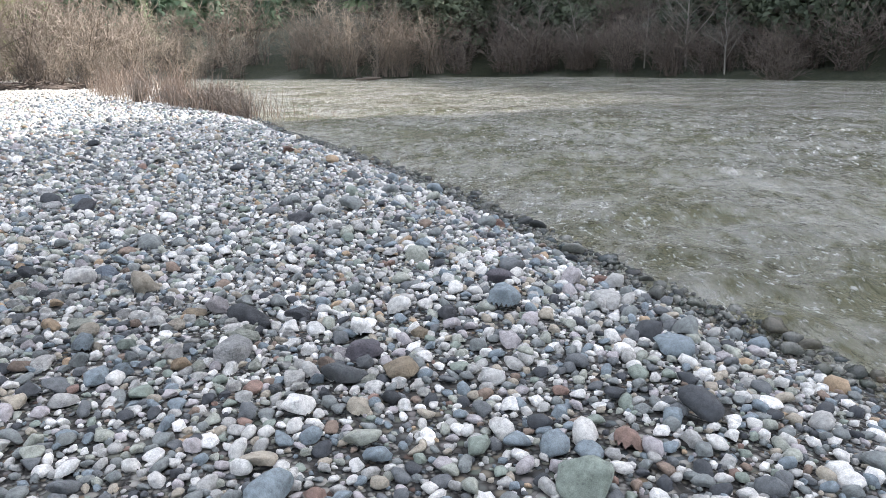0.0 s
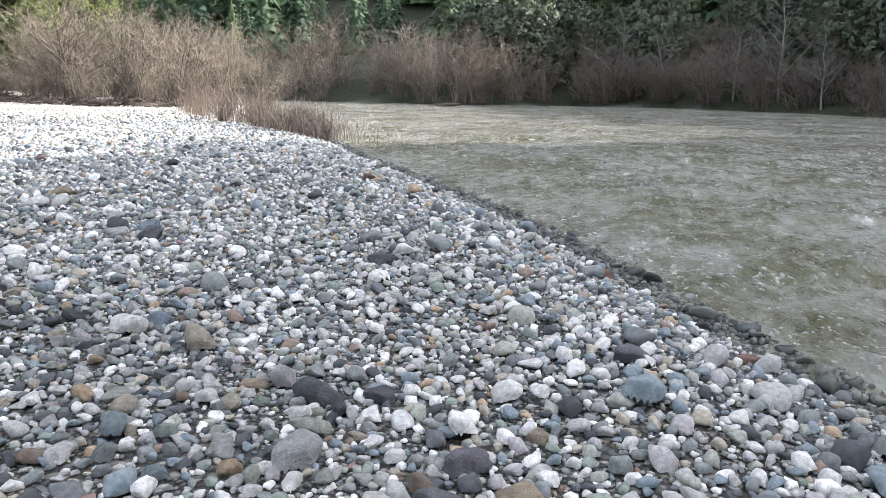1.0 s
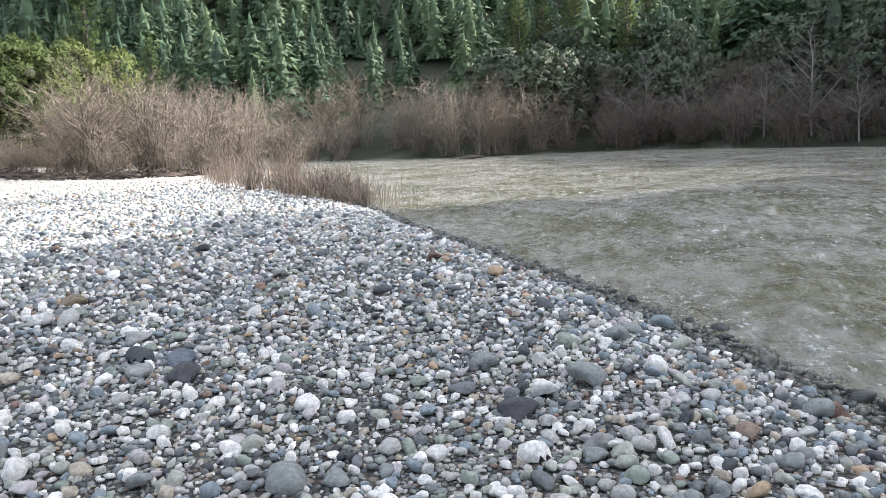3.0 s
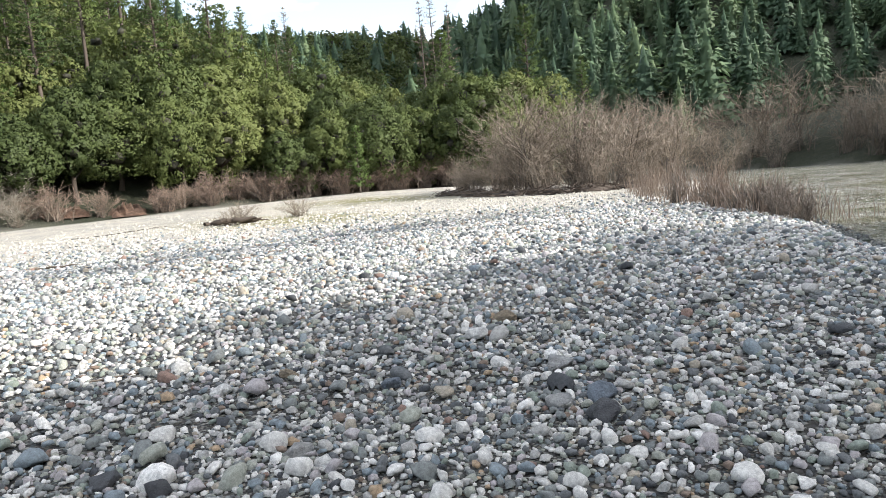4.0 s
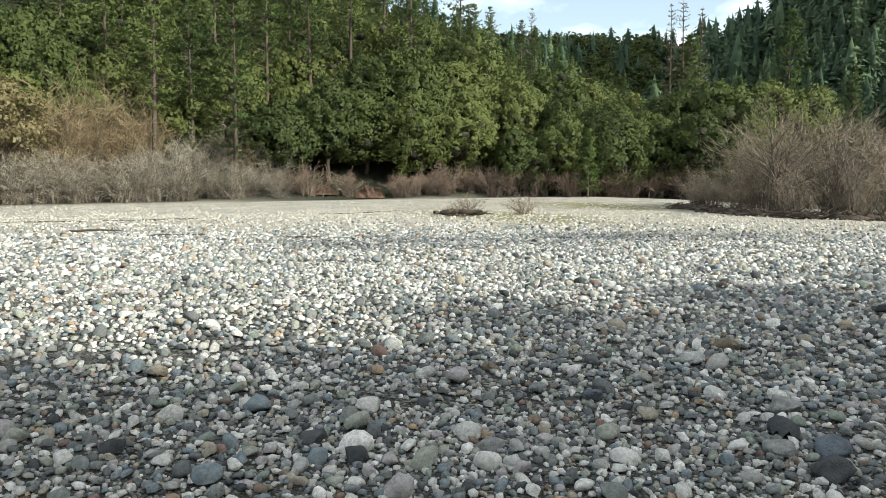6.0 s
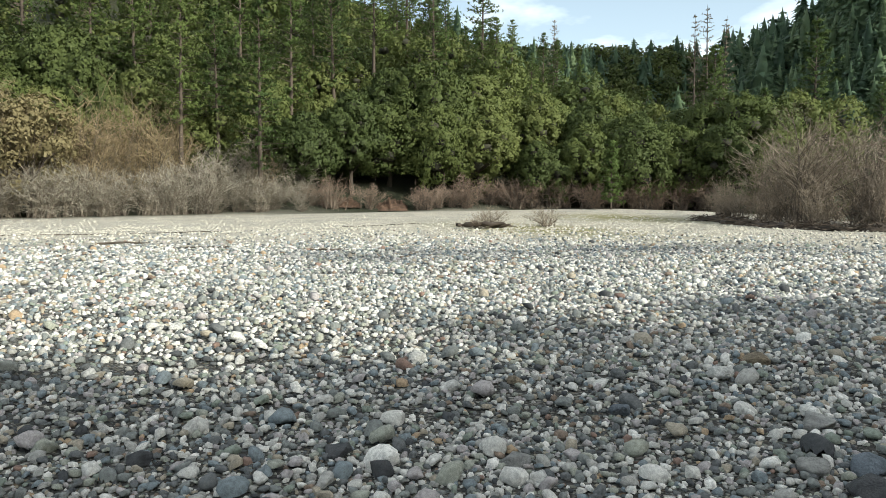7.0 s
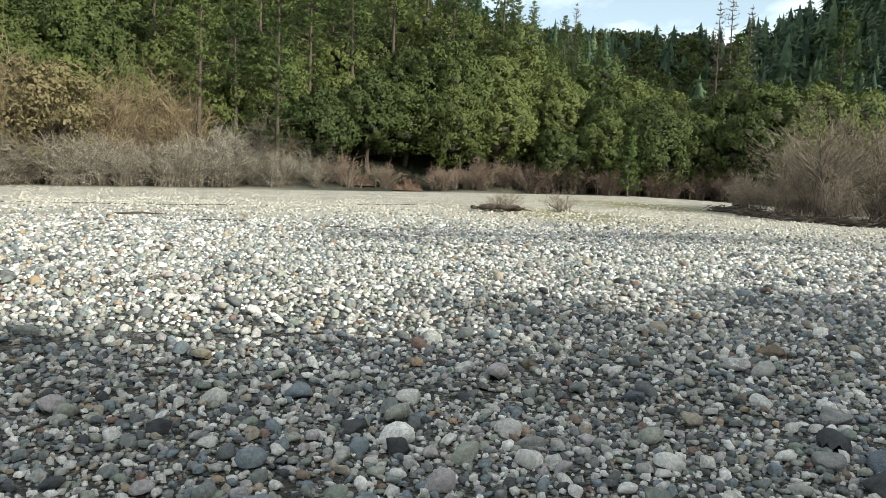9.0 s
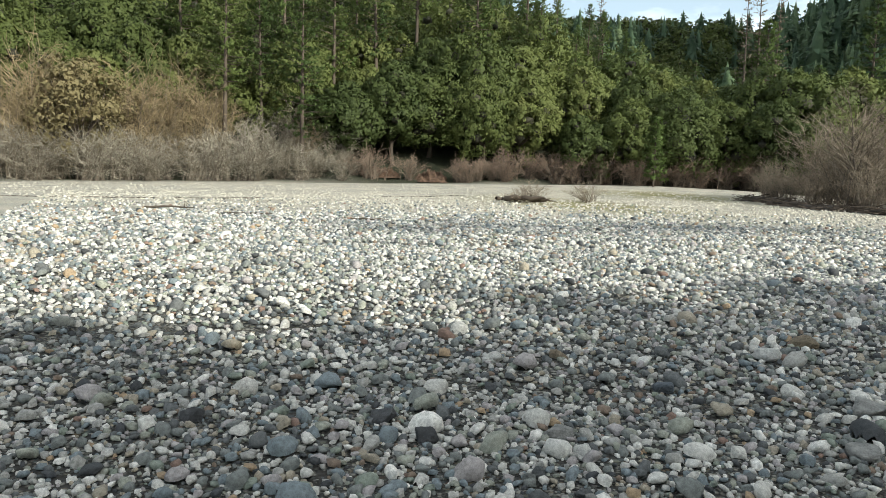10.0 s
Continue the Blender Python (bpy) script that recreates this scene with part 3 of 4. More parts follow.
def stone_field(name, chosen, mat, label):
    parts = []
    for level in (0, 1, 2, 3):
        for k in range(14):
            i = np.flatnonzero(chosen & (s_level == level) & (s_shape == k))
            if not len(i):
                continue
            v, f = SHAPES[level][k]
            p = v[None] * stones[i, 2][:, None, None]
            p[:, :, 2] += p[:, :, 0] * s_tilt[i, :1] + p[:, :, 1] * s_tilt[i, 1:]
            c, s = np.cos(s_turn[i])[:, None], np.sin(s_turn[i])[:, None]
            q = np.stack([c * p[:, :, 0] - s * p[:, :, 1] + stones[i, :1], s * p[:, :, 0] + c * p[:, :, 1] + stones[i, 1:2], p[:, :, 2] + (s_z[i] + (0.42 + s_lift[i]) * stones[i, 2])[:, None]], 2)
            faces = (f[None] + (np.arange(len(i)) * len(v))[:, None, None]).reshape(-1, 3)
            parts.append((q.reshape(-1, 3), faces))
    return part(name, mesh_of(name, parts, mat, True), ground, label)


wet = s_near < 0.22
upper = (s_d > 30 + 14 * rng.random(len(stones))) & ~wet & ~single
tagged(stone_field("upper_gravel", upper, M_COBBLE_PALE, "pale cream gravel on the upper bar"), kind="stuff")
tagged(stone_field("cobbles", ~single & ~wet & ~upper, M_COBBLE, "rounded dry grey, white and brown river cobbles"), kind="stuff")
tagged(stone_field("wet_cobbles", wet, M_COBBLE_WET, "dark wet cobbles at the water's edge"), kind="stuff")

# ---- trees and shrubs ----
def thing(name, x, y, label, category, group, turn=0.0, size=1.0, z=None):
    ob = new(name)
    ob.empty_display_size = 0.3
    ob.matrix_basis = Matrix.Translation((x, y, float(terrain(x, y)) - 0.1 if z is None else z)) @ pose(0, 0, 0, 0, 0, turn) @ Matrix.Diagonal((size, size, size, 1))
    return tagged(ob, label, category, group)


def again(ob, x, y, turn, size, height=1.0, label=""):
    m = Matrix.Translation((x, y, float(terrain(x, y)) - 0.1)) @ pose(0, 0, 0, 0, 0, turn) @ Matrix.Diagonal((size, size, size * height, 1))
    made = copy_thing(ob, m)
    made.matrix_basis = m
    return tagged(made, label)


def oak_form(seed, height, spread, big, small, per, leaf, level=2):
    """Leaves, their soft normals, the cores for painted inner shade and the billows' centres of a broad evergreen
    crown.
    """
    global rng
    rng = np.random.default_rng(seed)
    middle = np.array([0, 0, height * 0.53])
    a = np.arange(big) * 2.4 + rng.uniform(0, 6)
    up = np.clip(np.linspace(-0.72, 0.98, big) + rng.normal(0, 0.1, big), -0.8, 1.0)
    flat = np.sqrt(np.maximum(0.0, 1 - up ** 2))
    out = np.stack([np.cos(a) * flat, np.sin(a) * flat, up], 1)
    lopsided = 1 + 0.22 * np.sin(a + rng.uniform(0, 6)) * flat
    centres = middle + out * (np.array([spread * 0.68, spread * 0.68, height * 0.33]) * (lopsided * rng.uniform(0.75, 1.1, big))[:, None])
    radius = spread * rng.uniform(0.27, 0.46, big) * (1.12 - 0.2 * up)
    d = ball(big * small)
    d[:, 2] = np.where(d[:, 2] < -0.85, -d[:, 2], d[:, 2])
    hub, r1 = np.repeat(centres, small, 0), np.repeat(radius, small)
    tuft = hub + d * [1, 1, 0.85] * r1[:, None] * rng.uniform(0.74, 1.06, (len(d), 1))
    r2 = r1 * rng.uniform(0.2, 0.4, len(d))
    e = ball(len(tuft) * per)
    d2 = np.repeat(d, per, 0)
    e = np.where((np.sum(e * d2, 1) < -0.35)[:, None], -e, e)
    p = np.repeat(tuft, per, 0) + e * np.repeat(r2, per)[:, None] * rng.uniform(0.7, 1.15, (len(e), 1))
    whole = (p - middle) / [spread, spread, height * 0.45]
    soft = 0.7 * e + 0.55 * d2 + 0.3 * whole + [0, 0, 0.1] + rng.normal(0, 0.18, p.shape)
    size = leaf * rng.uniform(0.65, 1.35, len(p))
    v, _ = shingles(p, e + 0.4 * d2, size * 1.35, size * 0.85, 0.55)
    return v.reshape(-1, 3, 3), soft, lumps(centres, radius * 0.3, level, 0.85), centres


def oak_meshes(seed, height=9.0, spread=4.2, big=18, small=38, per=31, mat=None, core=True, leaf=0.225):
    """A broad evergreen oak: forked trunk with limbs; crown of leafy billows with gaps."""
    v, soft, solid, centres = oak_form(seed, height, spread, big, small, per, leaf)
    trunk = [(0, 0, 0), (0.2, 0.1, 1.1), (0.1, 0.35, 2.2), (0.3, 0.3, 3.4)]
    limbs = [bent_tube(trunk, [0.30, 0.25, 0.21, 0.16], 7)]
    for c in centres:
        mid = (np.array(trunk[-1]) + c) / 2 + rng.normal(0, 0.3, 3)
        limbs.append(bent_tube([trunk[2] if c[2] < 4 else trunk[3], mid, c], [0.13, 0.08, 0.03], 4))
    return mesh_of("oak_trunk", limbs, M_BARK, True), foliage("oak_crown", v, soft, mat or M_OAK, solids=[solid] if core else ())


def pine_meshes(seed, height=22.0, spread=3.0, clear=0.25, whorls=34, tufts=6, mat=None, dense=1.0):
    """A tall open pine: straight dark trunk, uneven whorls of branches, brushes of needles along their outer part."""
    global rng
    rng = np.random.default_rng(seed)
    lean = rng.normal(0, 0.012, 2)
    hs = np.linspace(0, height, 7)
    limbs = [bent_tube(np.stack([hs * lean[0], hs * lean[1], hs], 1), 0.0125 * height * (1.02 - hs / height) + 0.015, 7)]
    starts, ends, hubs, outs, wide = [], [], [], [], []
    for k in range(whorls):
        u = (k + rng.uniform(0, 0.8)) / whorls
        h = height * (clear + (0.99 - clear) * u)
        reach_out = spread * (1 - u) ** 0.7 * rng.uniform(0.5, 1.12) * min(1, 0.5 + u * 2.5) + 0.25
        for a in rng.uniform(0, 2 * math.pi) + np.arange(rng.integers(3, 6)) * 2 * math.pi / 4.3:
            a += rng.normal(0, 0.3)
            length = reach_out * rng.uniform(0.55, 1.2)
            d = np.array([math.cos(a), math.sin(a), rng.uniform(-0.22, 0.2) + 0.5 * u])
            s = np.array([h * lean[0], h * lean[1], h])
            starts.append(s)
            ends.append(s + d * length)
            for q in np.linspace(0.4, 1.0, tufts):
                hubs.append(s + d * length * q + rng.normal(0, 0.1, 3) * [1, 1, 0.6] * (0.6 + length * 0.5))
                outs.append(d + [0, 0, 0.5])
                wide.append(rng.uniform(0.26, 0.46) * (0.75 + 0.25 * length / spread))
    limbs.append(tubes(starts, ends, 0.032 + 0.01 * spread / 3, 0.008))
    count = max(2, round(13 * dense))
    hubs, outs, wide = np.repeat(np.array(hubs), count, 0), np.repeat(np.array(outs), count, 0), np.repeat(np.array(wide), count)
    way_out = ball(len(hubs)) + 0.55 * outs
    length = wide * rng.uniform(0.75, 1.35, len(hubs))
    v, _ = blades(hubs - way_out * 0.1, way_out, length, length * 0.3)
    soft = 0.8 * way_out + 0.7 * outs * [1, 1, 0.4] + [0, 0, 0.25]
    return mesh_of("pine_trunk", limbs, M_BARK, True), foliage("pine_crown", v.reshape(-1, 3, 3), soft, mat or M_PINE)


def spikes(starts, ends, r0):
    """Thin three-sided twigs that end in a point."""
    v, _ = tubes(starts, ends, r0, 0.0)
    v = v.reshape(-1, 6, 3)[:, :4]
    faces = (np.array([[0, 1, 3], [1, 2, 3], [2, 0, 3]])[None] + (np.arange(len(v)) * 4)[:, None, None]).reshape(-1, 3)
    return v.reshape(-1, 3), faces


def sprout(seed, stems, height, spread, twigs, thick=0.022):
    """Bare stems that rise from one foot, spread into a dome and fork into twigs."""
    global rng
    rng = np.random.default_rng(seed)
    main, fine = [], []
    for k in range(stems):
        a, u = rng.uniform(0, 2 * math.pi), rng.random() ** 0.6
        end = np.array([math.cos(a) * spread * u, math.sin(a) * spread * u, height * math.sqrt(1 - (0.82 * u) ** 2) * rng.uniform(0.7, 1.05)])
        foot = np.array([*rng.normal(0, 0.16 * spread, 2), 0.0])
        p = [foot + (end - foot) * [q ** 1.35, q ** 1.35, q] + rng.normal(0, 0.035 * height * q, 3) * [1, 1, 0.4] for q in (0, 0.35, 0.7, 1.0)]
        p = np.array(p)
        r = thick * rng.uniform(0.6, 1.4)
        main.append(tubes(p[:-1], p[1:], [r, r * 0.75, r * 0.45], [r * 0.75, r * 0.45, r * 0.15]))
        q = rng.random(twigs) ** 0.75 * 0.97 + 0.03
        seg = np.minimum((q * 3).astype(int), 2)
        s = p[seg] + (p[seg + 1] - p[seg]) * (q * 3 - seg)[:, None]
        d = ball(twigs) * [1, 1, 0.7] + [math.cos(a) * 0.5 * u, math.sin(a) * 0.5 * u, 0.55]
        length = height * rng.uniform(0.07, 0.2, twigs)[:, None]
        fine.append(spikes(s, s + d * length, r * 0.6))
        s2 = s + d * length * rng.uniform(0.25, 0.8, (twigs, 1))
        fine.append(spikes(s2, s2 + (d + rng.normal(0, 0.55, d.shape)) * length * 0.6, r * 0.4))
    return main, fine


def shrub(name, seed, x, y, stems, height, spread, twigs, label, group, thick=0.022, mats=None):
    ob = thing(name, x, y, label, "shrub", group)
    main, fine = sprout(seed, stems, height, spread, twigs, thick=thick)
    a, b = mats or (M_STEM, M_TWIG)
    tagged(part("thicket_base", mesh_of("thicket_base", main, a), ob), kind="stuff")
    tagged(part("crown", mesh_of("crown", fine, b), ob), kind="stuff")
    return ob


def aim(yaw, distance):
    return -1.57 - distance * math.sin(radians(yaw)), 3.25 + distance * math.cos(radians(yaw))


OAKS = [oak_meshes(100 + k, 9.5 + 1.2 * (k % 3), 3.9 + 0.4 * (k % 4)) for k in range(5)]
PINES = [pine_meshes(200 + k, 22, 3.7, (0.22, 0.35, 0.45, 0.28)[k], 36) for k in range(4)]
YOUNG = pine_meshes(230, 7.4, 1.9, 0.12, 22, 4)
oak_seed, pine_seed = [], []


def oak(k, x, y, turn, size, height=1.0):
    if len(oak_seed) <= k % 5 and k % 5 == len(oak_seed):
        ob = thing("oak_tree", x, y, "dense evergreen oak with rounded olive-green crown", "tree", "oaks on the slope", turn, size)
        part("trunk", OAKS[k % 5][0], ob)
        part("crown", OAKS[k % 5][1], ob)
        oak_seed.append(ob)
        return ob
    return again(oak_seed[k % len(oak_seed)], x, y, turn, size, height)


def pine(k, x, y, turn, size, height=1.0):
    if len(pine_seed) <= k % 4 and k % 4 == len(pine_seed):
        ob = thing("pine_tree", x, y, "tall straight pine with open green crown", "tree", "pines on the slope", turn, size)
        part("trunk", PINES[k % 4][0], ob)
        part("crown", PINES[k % 4][1], ob)
        pine_seed.append(ob)
        return ob
    return again(pine_seed[k % len(pine_seed)], x, y, turn, size, height)


# the wooded slope beyond the bar
r = np.random.default_rng(31)
k = 0
for distance, gap, lo, hi in ((-3, 3.4, 37, 112), (4.5, 3.6, 36, 112), (12, 3.8, 36, 112)):
    yaw = lo
    while yaw < hi:
        back = 4.0 if distance < 0 and 62.5 < yaw < 73 else 6.5 if yaw >= 74 else 1.0 if distance < 0 else 0.0          # room for the raw earth bank and the brush
        x, y = aim(yaw + r.normal(0, 0.6), distance + back + np.interp(yaw, [37, 48, 66, 95, 112], [90, 90, 84.5, 80, 75]) + r.normal(0, 1.5))
        oak(k, x, y, r.uniform(0, 360), r.uniform(0.85, 1.35), r.uniform(0.85, 1.15))
        k += 1
        yaw += gap * r.uniform(0.75, 1.3)
# picked pines: yaw, distance, size
for k, (yaw, distance, size) in enumerate(((76.2, 76.5, 1.0), (82.0, 78, 1.1), (79.2, 80, 0.95), (72, 100, 1.0), (58.8, 112, 1.12), (57.8, 106, 0.8), (41.2, 100, 1.02), (34.5, 102, 1.2), (46, 120, 0.8),
                                           (51, 150, 0.9), (53, 160, 1.0), (48, 158, 0.75), (66, 150, 1.1), (68, 152, 1.2), (70, 148, 1.1), (63, 155, 1.1), (73, 140, 1.2), (84, 110, 1.2), (88, 104, 1.1), (92, 112, 1.3), (96, 100, 1.2), (55, 150, 0.8), (60, 158, 0.85), (56.4, 172, 1.0), (58.2, 178, 0.9), (54, 180, 1.05), (61.6, 170, 1.0), (50, 176, 0.9), (64.5, 172, 1.05), (65.4, 140, 1.1), (38, 118, 0.95), (30.5, 120, 0.9), (73.8, 90, 1.12), (70.4, 95, 1.18), (67.4, 103, 1.22), (62.6, 104, 1.1), (85, 88, 1.15), (77.6, 93, 1.22), (64.8, 116, 1.25))):
    x, y = aim(yaw, distance)
    pine(k, x, y, r.uniform(0, 360), size)
young = thing("young_pine", *aim(48.6, 79), "young bushy pine at the edge of the gravel", "tree", "pines on the slope")
part("trunk", YOUNG[0], young)
part("crown", YOUNG[1], young)

# bare willow thicket on the island
WILLOW = [shrub("willow_shrub", 300 + k, *p, 46, 6.2, 3.4, 13, "leafless grey-brown willow thicket", "willows on the island", 0.034, (M_STEM, M_WILLOW)) for k, p in enumerate(((-31, 45.5), (-27.5, 46.5), (-34.5, 47)))]
for x, y, s in ((-25, 47.5, 0.95), (-26, 51, 1.05), (-29.5, 49.5, 1.15), (-33, 51, 1.1), (-36.5, 50.5, 0.9), (-37.5, 46.5, 0.5), (-40, 48.5, 0.5), (-42.5, 51, 0.42), (-22.8, 50.5, 0.85), (-21.5, 55, 0.75), (-26, 56, 0.95),
                (-31, 55, 1.15), (-38, 54.5, 0.8), (-44.5, 54, 0.45), (-28.6, 43.2, 0.5), (-32.5, 43.4, 0.45), (-25.2, 44.4, 0.5), (-35.2, 44.6, 0.4), (-23, 47, 0.55)):
    again(WILLOW[int(r.integers(3))], x, y, r.uniform(0, 360), s, r.uniform(0.85, 1.15))
# brush along the foot of the slope
FOOT = [shrub("slope_shrub", 310 + k, *aim(yaw, 81), 48, tall, 3.0, 13, label, "brush at the foot of the slope", 0.04, mats)
        for k, (yaw, tall, label, mats) in enumerate(((77, 7.2, "leafless grey brush at the foot of the slope", (M_STEM, M_GREY_TWIG)), (86, 9.5, "tall leafless golden-tan brush at the foot of the slope", (M_STEM, M_GOLD_TWIG)),
                                                      (60, 4.4, "leafless reddish-brown brush at the foot of the slope", (M_STEM, M_RED_TWIG))))]
for yaw in np.arange(37, 112, 1.25):
    foot = np.interp(yaw, [37, 48, 66, 95, 112], [86, 84.5, 77, 73, 68])
    if yaw > 72.5:
        x, y = aim(yaw + r.normal(0, 0.3), foot + r.uniform(-0.5, 1.5))
        again(FOOT[0], x, y, r.uniform(0, 360), r.uniform(0.7, 1.05) * np.interp(yaw, [72, 78], [0.6, 1]), r.uniform(0.6, 0.9))
        x, y = aim(yaw + r.normal(0, 0.3), foot + r.uniform(3, 5.5))
        again(FOOT[1 if r.random() < (0.9 if yaw > 81 else 0.35) else 0], x, y, r.uniform(0, 360), r.uniform(0.75, 1.0) * np.interp(yaw, [78, 86], [0.9, 1.25]), r.uniform(0.8, 1.2))
    elif not 64 < yaw < 72.5 or r.random() < 0.5:
        x, y = aim(yaw + r.normal(0, 0.3), foot + r.uniform(0.5, 3))
        again(FOOT[2], x, y, r.uniform(0, 360), r.uniform(0.6, 1.1), r.uniform(0.7, 1.1))
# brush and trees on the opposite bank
BANK_BRUSH = [shrub("bank_shrub", 330 + k, *p, 40, 5.2, 3.4, 13, "leafless dark brush on the opposite bank", "brush on the opposite bank", 0.034, (M_BARK, M_DARK_SHADED_TWIG)) for k, p in enumerate(((29, 67.5), (14, 89.5)))]
for k, t in enumerate(np.linspace(0, 1, 38)):
    i = np.interp(t, [0, 1], [3.2, 12.4])
    x, y = np.array([np.interp(i, np.arange(len(FAR_SHORE)), FAR_SHORE[:, c]) for c in (0, 1)]) + r.normal(0, 0.8, 2)
    x, y = x + 0.02 * x + 1.0, y + 1.8
    # pale willow at the sunlit end, shade-coloured brush along the rest
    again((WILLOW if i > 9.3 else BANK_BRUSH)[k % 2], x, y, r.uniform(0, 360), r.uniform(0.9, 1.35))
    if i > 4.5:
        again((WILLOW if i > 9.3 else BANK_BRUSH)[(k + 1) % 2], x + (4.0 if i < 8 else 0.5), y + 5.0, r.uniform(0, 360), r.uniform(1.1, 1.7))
for k in range(26):
    i = r.uniform(3.5, 10.0)
    x, y = [np.interp(i, np.arange(len(FAR_SHORE)), FAR_SHORE[:, c]) for c in (0, 1)]
    d = r.uniform(9, 36)
    x, y = (x + d * 0.75, y + d * 0.75) if i < 7.5 else (x + 0.1 * d, y + 3 + d)
    tall = ((x + 5) * math.tan(SUN_EL) - 5 - float(terrain(x, y))) / 22 if y < 66 else 0.75
    pine(k, x, y, r.uniform(0, 360), max(0.4, min(tall, r.uniform(0.9, 1.35))))

# far woods, one sheet of firs
def fir_shape(seed, sprays, wide=0.2, core=0.6, sides=7, top=0.94):
    """A spire one unit high: tiers of drooping boughs in ragged sprays round a dense core."""
    global rng
    rng = np.random.default_rng(seed)
    u = 1 - np.sqrt(1 - rng.random(sprays) * 0.985)
    tiers = 15
    u = 0.03 + 0.95 * (np.round(u * tiers) / tiers * 0.45 + u * 0.55)
    a = rng.uniform(0, 6.3, sprays)
    ragged = 1 + 0.16 * np.sin(a * 3 + u * 23) + 0.12 * np.sin(a * 5 - u * 41)
    rim = wide * (1 - u) ** 0.9 * ragged * rng.uniform(0.72, 1.12, sprays) + 0.005
    out = np.stack([np.cos(a), np.sin(a), np.zeros(sprays)], 1)
    p = out * rim[:, None] + np.stack([np.zeros(sprays), np.zeros(sprays), u], 1)
    size = (0.03 + 0.045 * (1 - u)) * rng.uniform(0.7, 1.3, sprays) * 1.5 * math.sqrt(130 / sprays)
    v, _ = shingles(p, out * 0.55 + [0, 0, 0.8], size * 1.5, size * 1.0, 0.35, out - [0, 0, 0.25])
    soft = out + [0, 0, 0.42] + rng.normal(0, 0.22, p.shape)
    k = np.arange(sides) * 2 * math.pi / sides
    rings = [np.stack([np.cos(k + j) * wide * core * (1 - h) ** 0.9 * rng.uniform(0.8, 1.15, sides), np.sin(k + j) * wide * core * (1 - h) ** 0.9 * rng.uniform(0.8, 1.15, sides), np.full(sides, h)], 1) for j, h in enumerate((0.03, 0.35, 0.66))]
    body = np.concatenate(rings + [[[0, 0, top]]])
    i, j = np.arange(sides), (np.arange(sides) + 1) % sides
    skin = [np.stack([i + n0, j + n0, j + n0 + sides], 1) for n0 in (0, sides)] + [np.stack([i + n0, j + n0 + sides, i + n0 + sides], 1) for n0 in (0, sides)] + [np.stack([i + 2 * sides, j + 2 * sides, np.full(sides, 3 * sides)], 1)]
    return v.reshape(-1, 3, 3), soft, body, np.concatenate(skin)


FIR_SHAPES = [fir_shape(600 + k, 180, 0.215 + 0.02 * (k % 4)) for k in range(8)]
FINE_FIR_SHAPES = [fir_shape(620 + k, 380, 0.20 + 0.018 * (k % 4)) for k in range(8)]
BANK_FIR_SHAPES = [fir_shape(640 + k, 650, 0.20 + 0.014 * (k % 4), 0.8) for k in range(8)]


def oak_shape(seed, big=10, small=16, per=5, leaf=0.074):
    """A small rounded crown, one unit high, for woods seen from far."""
    v, soft, (body, skin), _ = oak_form(seed, 1.0, 0.5, big, small, per, leaf, 1)
    return v, soft, body, skin


OAK_SHAPES = [oak_shape(680 + k) for k in range(7)]
FINE_OAK_SHAPES = [oak_shape(700 + k, 13, 22, 11, 0.034) for k in range(6)]
BANK_OAK_SHAPES = [oak_shape(690 + k, 12, 20, 9, 0.042) for k in range(5)]
rng = np.random.default_rng(75)


def wood_field(name, places, label, shapes=FIR_SHAPES, mat=M_FIR, inner=None, broad=1.0):
    """One sheet of trees at (x, y, height)."""
    places = np.array(places)
    z = terrain(places[:, 0], places[:, 1]) - 0.3
    leaf_list, soft_list, tone_list, solids, core_tones = [], [], [], [], []
    for k, (v, soft, body, skin) in enumerate(shapes):
        i = np.arange(k, len(places), len(shapes))
        h = places[i, 2]
        a = rng.uniform(0, 6.3, len(i))
        wide = broad * rng.uniform(0.78, 1.25, len(i))
        tone = rng.random(len(i))
        foot = np.stack([places[i, 0], places[i, 1], z[i]], 1)

        def stand(points, turn_only=False):
            c, s = np.cos(a)[:, None], np.sin(a)[:, None]
            q = np.stack([c * points[:, 0] - s * points[:, 1], s * points[:, 0] + c * points[:, 1], np.broadcast_to(points[:, 2], (len(i), len(points)))], 2)
            return q if turn_only else q * np.stack([h * wide, h * wide, h], 1)[:, None] + foot[:, None]

        leaf_list.append(stand(v.reshape(-1, 3)).reshape(-1, 3, 3))
        soft_list.append(stand(soft, True).reshape(-1, 3))
        tone_list.append(np.repeat(tone, len(v) * 3))
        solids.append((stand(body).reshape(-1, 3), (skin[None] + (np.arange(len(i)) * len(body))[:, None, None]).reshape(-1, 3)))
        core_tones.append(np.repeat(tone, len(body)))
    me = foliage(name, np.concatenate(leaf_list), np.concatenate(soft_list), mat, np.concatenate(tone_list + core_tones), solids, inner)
    return tagged(new(name, me), label, "forest", kind="stuff")


rng = np.random.default_rng(77)
far_firs, mid_firs, far_oaks = [], [], []
while len(far_firs) < 1900:
    yaw, d = rng.uniform(-9, 41), 235 + 320 * rng.random() ** 0.8
    far_firs.append((*aim(yaw, d), 16 + 17 * rng.random() ** 1.4))
while len(mid_firs) < 340:
    yaw, d = rng.uniform(-3, 40), 118 + 126 * rng.random() ** 0.7
    x, y = aim(yaw, d)
    if terrain(x, y) > 0.3 and (yaw < 36 or d > 150):
        mid_firs.append((x, y, rng.uniform(9, 19)))
